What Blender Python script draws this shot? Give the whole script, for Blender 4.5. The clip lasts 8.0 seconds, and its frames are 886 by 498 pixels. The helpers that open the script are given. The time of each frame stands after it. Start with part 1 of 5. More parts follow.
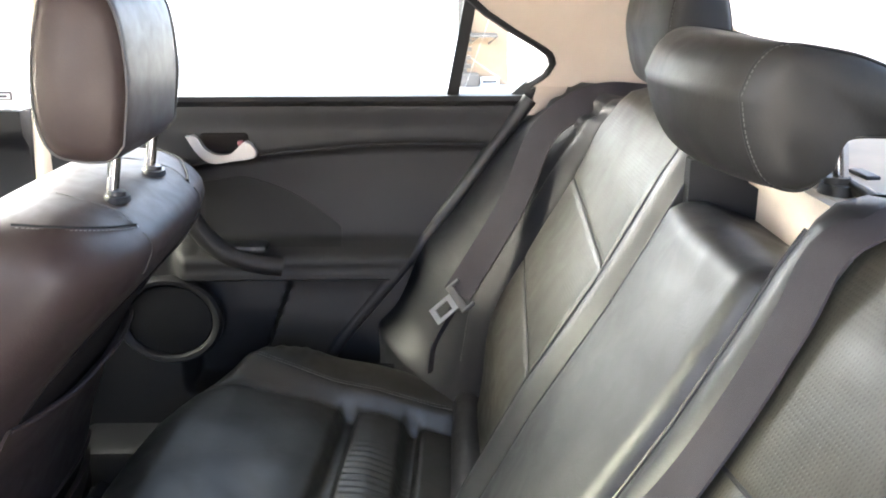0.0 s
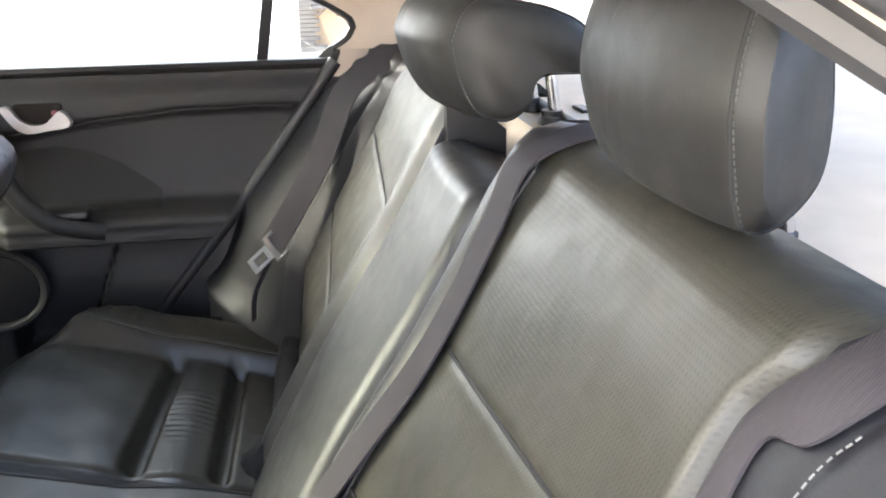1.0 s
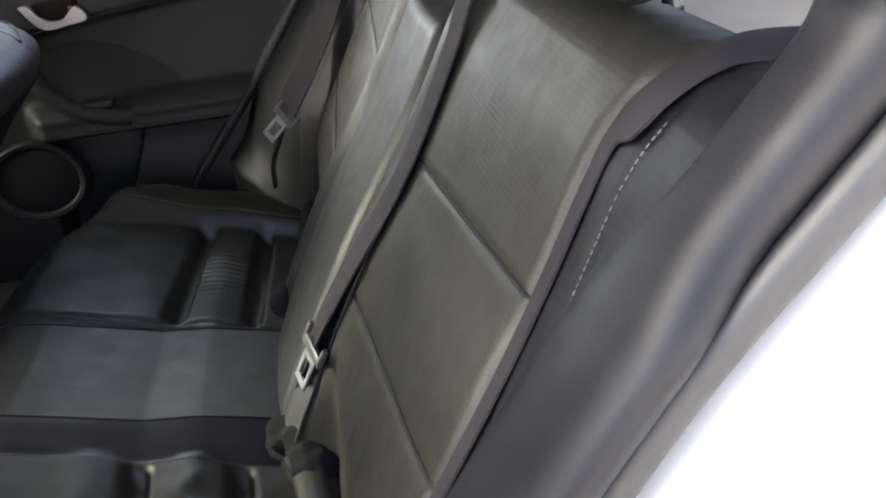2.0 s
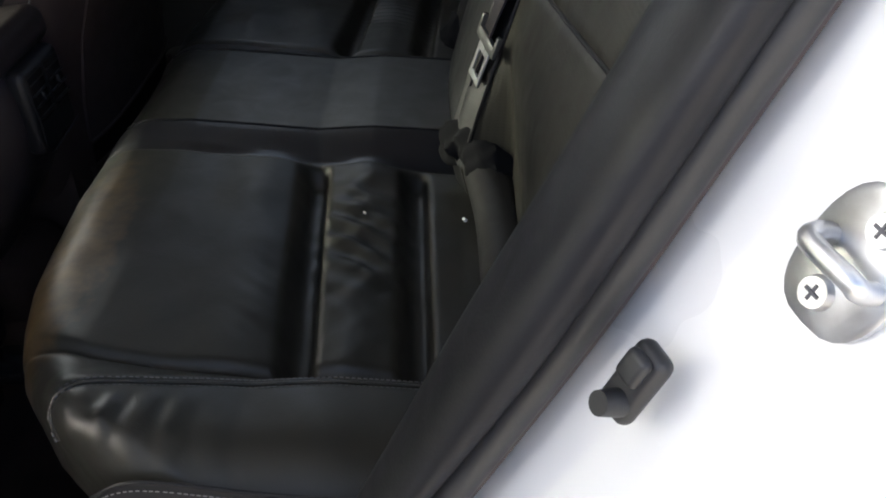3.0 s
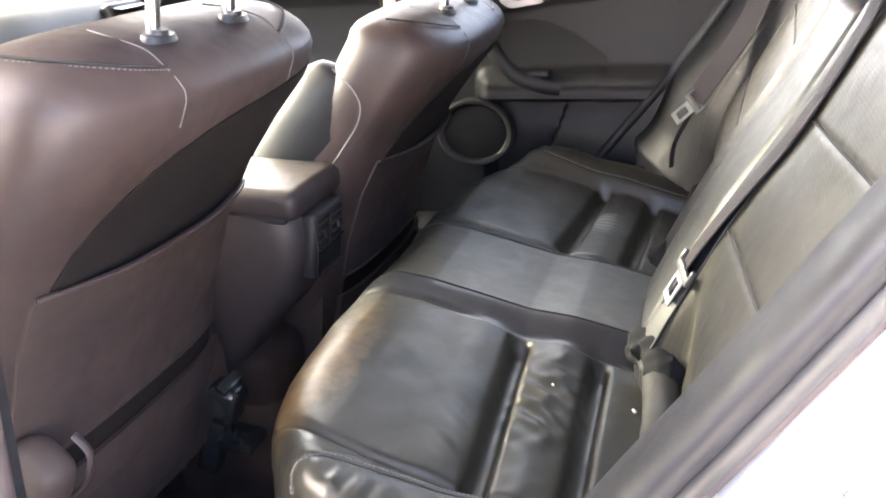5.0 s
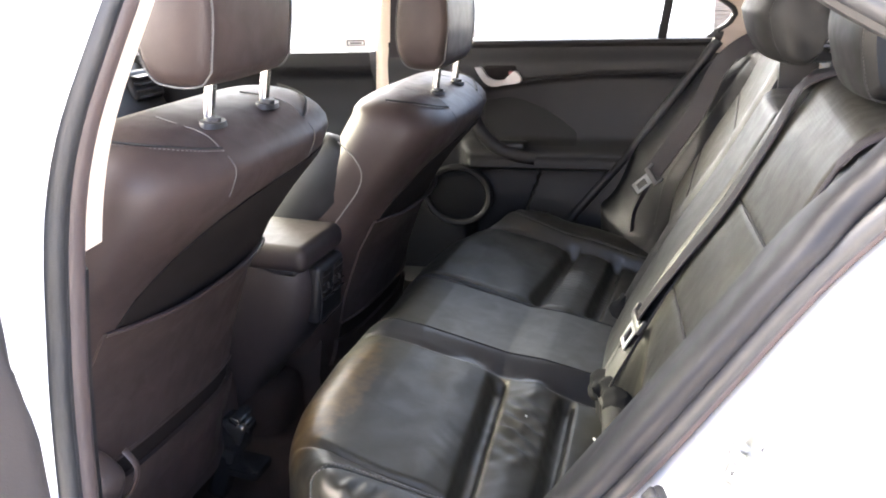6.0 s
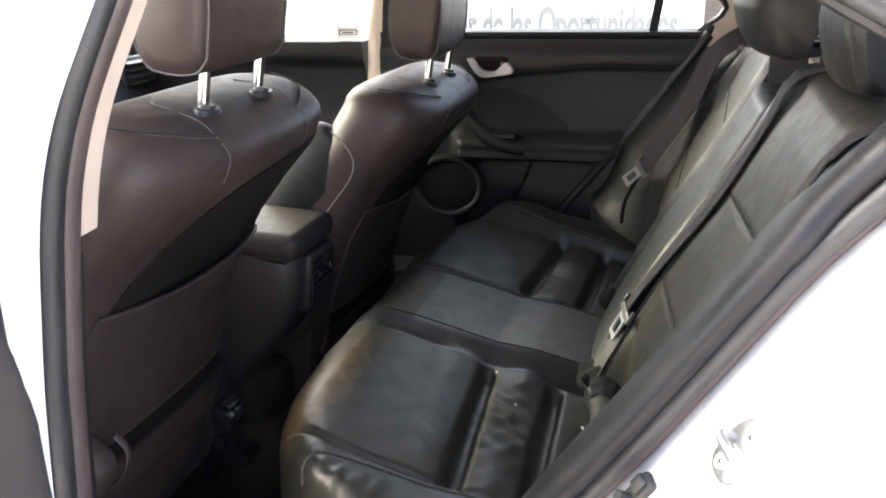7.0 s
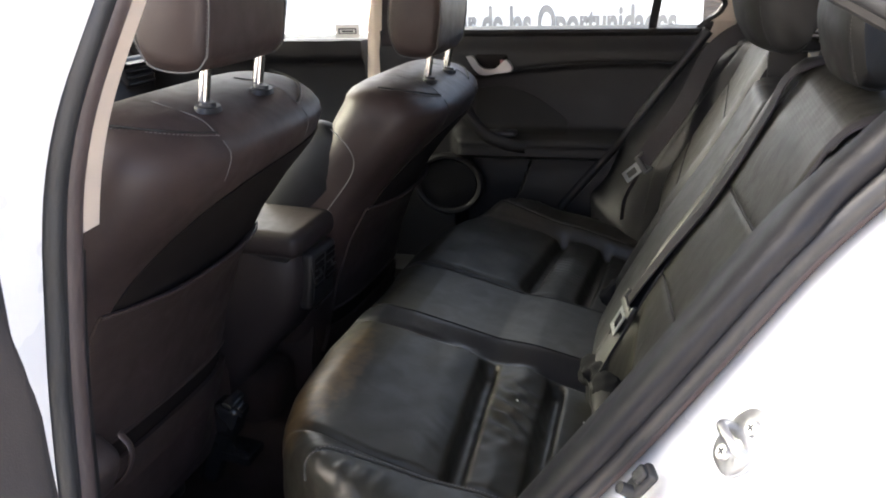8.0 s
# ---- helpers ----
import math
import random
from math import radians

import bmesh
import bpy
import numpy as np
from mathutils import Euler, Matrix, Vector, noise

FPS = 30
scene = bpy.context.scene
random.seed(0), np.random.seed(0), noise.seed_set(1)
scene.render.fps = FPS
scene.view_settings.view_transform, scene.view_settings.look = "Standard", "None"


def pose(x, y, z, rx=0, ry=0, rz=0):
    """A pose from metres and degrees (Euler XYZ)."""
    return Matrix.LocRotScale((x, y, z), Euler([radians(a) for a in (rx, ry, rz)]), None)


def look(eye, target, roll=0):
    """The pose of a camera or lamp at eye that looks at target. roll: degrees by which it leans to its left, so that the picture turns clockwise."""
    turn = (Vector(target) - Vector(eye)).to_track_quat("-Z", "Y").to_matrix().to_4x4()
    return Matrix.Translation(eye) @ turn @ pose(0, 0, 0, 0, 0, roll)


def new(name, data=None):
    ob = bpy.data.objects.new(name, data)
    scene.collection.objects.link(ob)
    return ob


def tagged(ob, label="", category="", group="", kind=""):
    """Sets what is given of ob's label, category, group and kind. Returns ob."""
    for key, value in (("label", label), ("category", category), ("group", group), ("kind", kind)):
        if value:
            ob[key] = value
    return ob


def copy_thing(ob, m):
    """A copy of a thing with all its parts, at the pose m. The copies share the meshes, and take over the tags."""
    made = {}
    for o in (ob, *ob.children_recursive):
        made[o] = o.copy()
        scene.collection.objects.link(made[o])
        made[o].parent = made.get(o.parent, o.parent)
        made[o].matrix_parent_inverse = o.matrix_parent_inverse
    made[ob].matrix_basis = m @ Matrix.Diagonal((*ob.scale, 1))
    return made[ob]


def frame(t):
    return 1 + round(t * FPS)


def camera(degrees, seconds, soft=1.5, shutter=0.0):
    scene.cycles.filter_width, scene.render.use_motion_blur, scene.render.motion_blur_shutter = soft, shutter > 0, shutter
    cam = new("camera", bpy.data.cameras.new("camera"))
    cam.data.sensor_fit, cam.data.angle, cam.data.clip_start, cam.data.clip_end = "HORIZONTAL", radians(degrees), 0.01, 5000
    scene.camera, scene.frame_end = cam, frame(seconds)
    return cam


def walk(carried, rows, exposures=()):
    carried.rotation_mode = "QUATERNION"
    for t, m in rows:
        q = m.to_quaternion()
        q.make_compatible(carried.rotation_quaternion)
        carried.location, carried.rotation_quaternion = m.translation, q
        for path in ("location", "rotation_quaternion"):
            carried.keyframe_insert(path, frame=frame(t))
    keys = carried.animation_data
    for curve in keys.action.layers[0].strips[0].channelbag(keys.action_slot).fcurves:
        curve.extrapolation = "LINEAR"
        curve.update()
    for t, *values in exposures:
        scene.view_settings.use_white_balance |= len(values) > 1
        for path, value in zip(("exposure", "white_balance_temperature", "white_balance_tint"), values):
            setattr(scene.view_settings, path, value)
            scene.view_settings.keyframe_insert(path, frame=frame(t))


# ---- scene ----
cam = camera(51.8, 8.0, soft=1.9)
# seconds, eye, target, roll
PATH = [
    (0, (-0.715, 0.039, 1.145), (1.201, 0.011, 0.574), -0.1),
    (0.5, (-0.767, 0.005, 1.149), (1.137, -0.145, 0.557), -0.8),
    (1, (-0.84, -0.037, 1.142), (1.033, -0.348, 0.512), -0.9),
    (1.2, (-0.86, -0.054, 1.137), (1.0, -0.369, 0.472), -1.7),
    (2.3, (-0.982, -0.076, 1.076), (0.793, -0.169, 0.158), -8.4),
    (2.5, (-0.988, -0.065, 1.042), (0.758, -0.074, 0.065), -9.4),
    (3, (-0.997, -0.042, 0.988), (0.658, 0.171, -0.115), -12.4),
    (3.5, (-0.98, -0.012, 0.921), (0.567, 0.361, -0.291), -12.9),
    (4, (-0.973, 0.027, 0.916), (0.556, 0.625, -0.225), -14.7),
    (4.5, (-1.046, -0.015, 0.989), (0.62, 0.622, 0.084), -8.7),
    (5, (-1.178, -0.064, 1.081), (0.595, 0.526, 0.37), -3.9),
    (5.2, (-1.234, -0.08, 1.106), (0.58, 0.475, 0.474), -3.6),
    (6.3, (-1.372, -0.096, 1.15), (0.456, 0.442, 0.545), -2.0),
    (6.5, (-1.371, -0.095, 1.149), (0.455, 0.429, 0.525), -1.9),
    (7, (-1.372, -0.093, 1.149), (0.458, 0.418, 0.526), -1.4),
    (7.5, (-1.373, -0.092, 1.145), (0.457, 0.419, 0.521), -1.5),
    (8, (-1.376, -0.094, 1.145), (0.454, 0.419, 0.522), -1.8),
]
# seconds, stops, kelvin, tint
EXPOSURES = [
    (0.0, 6.72, 6600, 0),
    (0.5, 6.65, 6650, 0),
    (1.2, 6.62, 6650, 0),
    (2.3, 4.85, 6500, 2),
    (2.5, 4.60, 6450, 1),
    (3.0, 4.20, 6520, 0),
    (4.0, 4.32, 6800, 1),
    (4.5, 6.36, 6900, 4),
    (5.0, 6.98, 7000, 6),
    (5.3, 6.68, 6900, 6),
    (6.3, 6.18, 6850, 4),
    (7.0, 5.47, 6850, 3),
    (8.0, 4.94, 6850, 3),
]
walk(cam, [(t, look(e, g, r)) for t, e, g, r in PATH], EXPOSURES)

# ---------------------------------------------------------------- world, sun, exposure
world = bpy.data.worlds.new("sky")
scene.world = world
world.use_nodes = True
wn = world.node_tree.nodes
sky = wn.new("ShaderNodeTexSky")
sky.sky_type = "NISHITA"
sky.sun_disc = False
sky.air_density, sky.dust_density, sky.ozone_density = 0.14, 2.6, 0.0
SUN_ELEV, SUN_ROT = 27.0, 16.0
sky.sun_elevation, sky.sun_rotation = radians(SUN_ELEV), radians(SUN_ROT)
wn["Background"].inputs[1].default_value = 0.12
world.node_tree.links.new(sky.outputs[0], wn["Background"].inputs[0])
sun_data = bpy.data.lights.new("sun", "SUN")
sun_data.energy, sun_data.angle, sun_data.color = 0.15, radians(42), (1.0, 0.93, 0.80)
sun = new("sun", sun_data)
# the sky's sun stands at azimuth SUN_ROT, counted clockwise from +y
az = radians(SUN_ROT)
sun_dir = Vector((math.sin(az) * math.cos(radians(SUN_ELEV)), math.cos(az) * math.cos(radians(SUN_ELEV)), math.sin(radians(SUN_ELEV))))
sun.matrix_world = look(sun_dir * 20, (0, 0, 0))


# ---------------------------------------------------------------- materials
def node_mat(name):
    m = bpy.data.materials.new(name)
    m.use_nodes = True
    nt = m.node_tree
    return m, nt, nt.nodes["Principled BSDF"]


def surface(name, colour, rough=0.5, metal=0.0, var=0.25, scale=14.0, grain=400.0, bump=0.15, dist=0.0004, spec=0.5, wear=0.1, coat=0.0, stretch=(1, 1, 1)):
    """A material with slow stains, fine grain, uneven gloss and a fine relief."""
    m, nt, b = node_mat(name)
    n, l = nt.nodes, nt.links
    tc = n.new("ShaderNodeTexCoord")
    mp = n.new("ShaderNodeMapping")
    mp.inputs["Scale"].default_value = stretch
    l.new(tc.outputs["Object"], mp.inputs[0])
    slow = n.new("ShaderNodeTexNoise")
    slow.inputs["Scale"].default_value, slow.inputs["Detail"].default_value = scale, 4
    l.new(mp.outputs[0], slow.inputs[0])
    fine = n.new("ShaderNodeTexNoise")
    fine.inputs["Scale"].default_value, fine.inputs["Detail"].default_value = grain, 2
    l.new(mp.outputs[0], fine.inputs[0])
    ramp = n.new("ShaderNodeMapRange")
    ramp.inputs["From Min"].default_value, ramp.inputs["From Max"].default_value = 0.3, 0.7
    ramp.inputs["To Min"].default_value, ramp.inputs["To Max"].default_value = 1 - var, 1 + var
    l.new(slow.outputs[0], ramp.inputs[0])
    mul = n.new("ShaderNodeMix")
    mul.data_type, mul.blend_type = "RGBA", "MULTIPLY"
    mul.inputs["Factor"].default_value = 1
    mul.inputs["A"].default_value = (*colour, 1)
    l.new(ramp.outputs[0], mul.inputs["B"])
    l.new(mul.outputs["Result"], b.inputs["Base Color"])
    rr = n.new("ShaderNodeMapRange")
    rr.inputs["To Min"].default_value, rr.inputs["To Max"].default_value = max(0.02, rough - wear), min(1, rough + wear)
    l.new(slow.outputs[0], rr.inputs[0])
    l.new(rr.outputs[0], b.inputs["Roughness"])
    b.inputs["Metallic"].default_value = metal
    b.inputs["Specular IOR Level"].default_value = spec
    b.inputs["Coat Weight"].default_value = coat
    b.inputs["Coat Roughness"].default_value = 0.05
    bp = n.new("ShaderNodeBump")
    bp.inputs["Strength"].default_value, bp.inputs["Distance"].default_value = bump, dist
    l.new(fine.outputs[0], bp.inputs["Height"])
    l.new(bp.outputs[0], b.inputs["Normal"])
    return m


def leather(name, colour, rough=0.42, perforated=False, spec=0.5):
    """Pebbled hide: cells for the grain, a slow noise for creases and polish; perforated inserts carry rows of pin holes."""
    m, nt, b = node_mat(name)
    n, l = nt.nodes, nt.links
    tc = n.new("ShaderNodeTexCoord")
    cells = n.new("ShaderNodeTexVoronoi")
    cells.inputs["Scale"].default_value = 520
    l.new(tc.outputs["Object"], cells.inputs["Vector"])
    slow = n.new("ShaderNodeTexNoise")
    slow.inputs["Scale"].default_value, slow.inputs["Detail"].default_value = 9, 6
    l.new(tc.outputs["Object"], slow.inputs["Vector"])
    mid = n.new("ShaderNodeTexNoise")
    mid.inputs["Scale"].default_value, mid.inputs["Detail"].default_value, mid.inputs["Distortion"].default_value = 34, 3, 0.6
    l.new(tc.outputs["Object"], mid.inputs["Vector"])
    tone = n.new("ShaderNodeMapRange")
    tone.inputs["From Min"].default_value, tone.inputs["From Max"].default_value = 0.3, 0.7
    tone.inputs["To Min"].default_value, tone.inputs["To Max"].default_value = 0.78, 1.22
    l.new(slow.outputs[0], tone.inputs[0])
    mul = n.new("ShaderNodeMix")
    mul.data_type, mul.blend_type = "RGBA", "MULTIPLY"
    mul.inputs["Factor"].default_value = 1
    mul.inputs["A"].default_value = (*colour, 1)
    l.new(tone.outputs[0], mul.inputs["B"])
    l.new(mul.outputs["Result"], b.inputs["Base Color"])
    rr = n.new("ShaderNodeMapRange")
    rr.inputs["From Min"].default_value, rr.inputs["From Max"].default_value = 0.3, 0.7
    rr.inputs["To Min"].default_value, rr.inputs["To Max"].default_value = rough - 0.05, rough + 0.07
    l.new(mid.outputs[0], rr.inputs[0])
    l.new(rr.outputs[0], b.inputs["Roughness"])
    b.inputs["Specular IOR Level"].default_value = spec
    b1 = n.new("ShaderNodeBump")
    b1.inputs["Strength"].default_value, b1.inputs["Distance"].default_value = 0.14, 0.0004
    l.new(cells.outputs["Distance"], b1.inputs["Height"])
    b2 = n.new("ShaderNodeBump")
    b2.inputs["Strength"].default_value, b2.inputs["Distance"].default_value = 0.14, 0.0024
    l.new(mid.outputs[0], b2.inputs["Height"])
    l.new(b1.outputs[0], b2.inputs["Normal"])
    last = b2
    if perforated:
        sep = n.new("ShaderNodeSeparateXYZ")
        l.new(tc.outputs["Object"], sep.inputs[0])
        flat = n.new("ShaderNodeCombineXYZ")
        l.new(sep.outputs["X"], flat.inputs["X"])
        l.new(sep.outputs["Z"], flat.inputs["Y"])
        holes = n.new("ShaderNodeTexVoronoi")
        holes.voronoi_dimensions = "2D"
        holes.inputs["Scale"].default_value, holes.inputs["Randomness"].default_value = 290, 0.0
        l.new(flat.outputs[0], holes.inputs["Vector"])
        edge = n.new("ShaderNodeMapRange")
        edge.inputs["From Min"].default_value, edge.inputs["From Max"].default_value = 0.16, 0.34
        l.new(holes.outputs["Distance"], edge.inputs[0])
        pin = n.new("ShaderNodeMapRange")
        pin.inputs["To Min"].default_value = 0.66
        l.new(edge.outputs[0], pin.inputs[0])
        dark = n.new("ShaderNodeMix")
        dark.data_type, dark.blend_type = "RGBA", "MULTIPLY"
        dark.inputs["Factor"].default_value = 1
        l.new(mul.outputs["Result"], dark.inputs["A"])
        l.new(pin.outputs[0], dark.inputs["B"])
        l.new(dark.outputs["Result"], b.inputs["Base Color"])
        b3 = n.new("ShaderNodeBump")
        b3.inputs["Strength"].default_value, b3.inputs["Distance"].default_value = 0.16, 0.0005
        l.new(edge.outputs[0], b3.inputs["Height"])
        l.new(b2.outputs[0], b3.inputs["Normal"])
        last = b3
    l.new(last.outputs[0], b.inputs["Normal"])
    return m


def woven(name, colour, scale=(900, 900, 900), rough=0.7):
    """Ribbed webbing or cloth."""
    m, nt, b = node_mat(name)
    n, l = nt.nodes, nt.links
    tc = n.new("ShaderNodeTexCoord")
    wv = n.new("ShaderNodeTexWave")
    wv.inputs["Scale"].default_value, wv.inputs["Distortion"].default_value = 420, 0.4
    wv.bands_direction = "DIAGONAL"
    l.new(tc.outputs["Object"], wv.inputs["Vector"])
    ns = n.new("ShaderNodeTexNoise")
    ns.inputs["Scale"].default_value = 25
    l.new(tc.outputs["Object"], ns.inputs["Vector"])
    tone = n.new("ShaderNodeMapRange")
    tone.inputs["To Min"].default_value, tone.inputs["To Max"].default_value = 0.75, 1.25
    l.new(ns.outputs[0], tone.inputs[0])
    mul = n.new("ShaderNodeMix")
    mul.data_type, mul.blend_type = "RGBA", "MULTIPLY"
    mul.inputs["Factor"].default_value = 1
    mul.inputs["A"].default_value = (*colour, 1)
    l.new(tone.outputs[0], mul.inputs["B"])
    l.new(mul.outputs["Result"], b.inputs["Base Color"])
    b.inputs["Roughness"].default_value = rough
    b.inputs["Specular IOR Level"].default_value = 0.15
    bp = n.new("ShaderNodeBump")
    bp.inputs["Strength"].default_value, bp.inputs["Distance"].default_value = 0.3, 0.0005
    l.new(wv.outputs[0], bp.inputs["Height"])
    l.new(bp.outputs[0], b.inputs["Normal"])
    return m


def pane(name, tint):
    m, nt, b = node_mat(name)
    n, l = nt.nodes, nt.links
    tr = n.new("ShaderNodeBsdfTransparent")
    tr.inputs[0].default_value = (*tint, 1)
    gl = n.new("ShaderNodeBsdfGlossy")
    gl.inputs["Roughness"].default_value = 0.02
    fr = n.new("ShaderNodeFresnel")
    fr.inputs[0].default_value = 1.45
    mx = n.new("ShaderNodeMixShader")
    l.new(fr.outputs[0], mx.inputs[0])
    l.new(tr.outputs[0], mx.inputs[1])
    l.new(gl.outputs[0], mx.inputs[2])
    l.new(mx.outputs[0], n["Material Output"].inputs[0])
    return m


LEATHER = leather("black_leather", (0.0225, 0.0210, 0.0158), 0.45, False, 0.46)
LEATHER_RIDGE = leather("glossy_black_leather", (0.0130, 0.0132, 0.0142), 0.46, False, 0.42)
# the flank's blue base colour stands for sky reflected in black leather
LEATHER_FLANK = leather("sky_tinted_flank_leather", (0.0125, 0.0135, 0.0170), 0.36, False, 0.62)
LEATHER_PERF = leather("perforated_black_leather", (0.0280, 0.0262, 0.0195), 0.47, True, 0.36)
LEATHER_BACK = leather("smooth_backrest_leather", (0.0165, 0.0160, 0.0150), 0.52, False, 0.32)
LEATHER_FRONT = leather("brown_black_leather", (0.036, 0.0255, 0.0235), 0.50, False, 0.32)
BACK_CLOTH = leather("seat_back_vinyl", (0.036, 0.0262, 0.0240), 0.58, False, 0.28)
CONSOLE_VINYL = leather("console_vinyl", (0.024, 0.0190, 0.0195), 0.50, False, 0.32)
# dark lining colour, also used as painted shade below the map pocket
POCKET_DARK = surface("dark_lining_and_shade", (0.009, 0.007, 0.0065), 0.85, var=0.2, grain=700, bump=0.3, spec=0.15)
LEATHER_MATT = leather("matt_black_leather", (0.0130, 0.0122, 0.0122), 0.58, False, 0.27)
DOOR_VINYL = surface("grey_black_door_vinyl", (0.0125, 0.0120, 0.0125), 0.56, var=0.12, grain=900, bump=0.35, dist=0.0005, spec=0.32)
DOOR_INSERT = surface("dark_door_insert", (0.0065, 0.0060, 0.0058), 0.60, var=0.15, grain=700, bump=0.3, spec=0.30)
PLASTIC = surface("black_plastic", (0.013, 0.013, 0.014), 0.45, var=0.15, grain=800, bump=0.25, spec=0.4)
RUBBER = surface("black_rubber", (0.020, 0.020, 0.021), 0.5, var=0.2, grain=500, bump=0.2)
SEAL_BROWN = surface("brown_grey_seal", (0.060, 0.045, 0.043), 0.5, var=0.12, grain=700, bump=0.2)
WEBBING = woven("grey_seat_belt_webbing", (0.031, 0.0275, 0.0305))
CARPET = surface("dark_brown_carpet", (0.027, 0.0195, 0.0180), 0.95, var=0.35, grain=1100, bump=0.9, dist=0.002, spec=0.1)
CHROME = surface("chrome", (0.62, 0.62, 0.63), 0.18, 1.0, var=0.05, wear=0.06, bump=0.02)
SATIN = surface("satin_silver_plastic", (0.60, 0.58, 0.57), 0.32, 0.7, var=0.06, bump=0.05)
STEEL = surface("zinc_plated_steel", (0.55, 0.56, 0.57), 0.36, 0.9, var=0.2, scale=60, bump=0.15)
PAINT = surface("white_car_paint", (0.78, 0.78, 0.77), 0.28, var=0.03, scale=5, bump=0.01, coat=0.6, wear=0.04)
BEIGE = surface("beige_pillar_trim", (0.50, 0.425, 0.35), 0.7, var=0.06, grain=900, bump=0.3)
HEADLINER = surface("beige_headliner_cloth", (0.52, 0.47, 0.42), 0.9, var=0.05, grain=1200, bump=0.5, spec=0.2)
SHELF = surface("beige_shelf_felt", (0.58, 0.50, 0.41), 0.85, var=0.10, grain=900, bump=0.6, spec=0.25)
THREAD = surface("pale_grey_thread", (0.17, 0.165, 0.16), 0.7, var=0.1)
THREAD_DARK = surface("dark_thread", (0.065, 0.063, 0.060), 0.6, var=0.1)
THREAD_BLACK = surface("black_thread", (0.008, 0.008, 0.008), 0.8)
GLASS = pane("clear_window_glass", (0.935, 0.955, 0.94))
WINDSCREEN = pane("tinted_windscreen_glass", (0.77, 0.80, 0.775))
SLEEVE = surface("dark_sleeve_cloth", (0.0105, 0.0105, 0.0115), 0.9, var=0.25, grain=900, bump=0.4, spec=0.12)
GRILLE = surface("speaker_mesh", (0.006, 0.006, 0.0065), 0.7, var=0.1, grain=1500, bump=0.6, dist=0.001, spec=0.2)
CLEAR = surface("smoked_plastic", (0.018, 0.018, 0.018), 0.2, var=0.2, spec=0.6)
TRIM_LEATHER = leather("smooth_grey_trim_leather", (0.0085, 0.0086, 0.0108), 0.47, False, 0.27)
TONGUE_GREY = surface("grey_belt_tongue_plastic", (0.065, 0.064, 0.063), 0.45, var=0.1, bump=0.1)
BLADE = surface("belt_steel", (0.34, 0.35, 0.36), 0.36, 0.6, var=0.1, wear=0.05, bump=0.03)
CRUMB = surface("white_crumb", (0.7, 0.7, 0.66), 0.8)
SCRAP = surface("grey_scrap", (0.040, 0.034, 0.031), 0.7)
TYRE = surface("tyre_rubber", (0.02, 0.02, 0.02), 0.8, grain=90, bump=0.5)
ALLOY = surface("wheel_alloy", (0.5, 0.5, 0.51), 0.3, 0.9)
CONCRETE = surface("pale_concrete", (0.48, 0.45, 0.41), 0.85, var=0.2, scale=1.2, grain=60, bump=0.4, dist=0.004)
WALL_WHITE = surface("white_painted_wall", (0.78, 0.78, 0.76), 0.8, var=0.05, scale=1.0, grain=80, bump=0.3, dist=0.002)
WARM_WALL = surface("warm_plaster", (0.62, 0.58, 0.55), 0.9, var=0.12, scale=0.8, grain=50, bump=0.3, dist=0.003)
SIGN_GREY = surface("grey_sign_paint", (0.21, 0.205, 0.20), 0.6, var=0.05)
GREY_BRICK = surface("grey_brick", (0.060, 0.054, 0.050), 0.85, var=0.2, scale=8, grain=60)
TAN_PLASTER = surface("tan_plaster", (0.165, 0.118, 0.078), 0.88, var=0.10, scale=1.5, grain=60, bump=0.3, dist=0.003)
DARK_SHUTTER = surface("dark_window_shutter", (0.04, 0.037, 0.036), 0.6)
RED_LAMP = surface("red_lamp_plastic", (0.5, 0.03, 0.03), 0.2, var=0.05)
LOCK_RED = surface("dull_red_plastic", (0.20, 0.06, 0.07), 0.5)
OPEN_DOOR = surface("matt_dark_door_vinyl", (0.030, 0.026, 0.025), 0.8, var=0.12, grain=900, bump=0.3, spec=0.25)
PAPER = surface("white_sticker_paper", (0.8, 0.8, 0.78), 0.6, var=0.03)
PRINT = surface("dark_print", (0.06, 0.06, 0.07), 0.6, var=0.05)


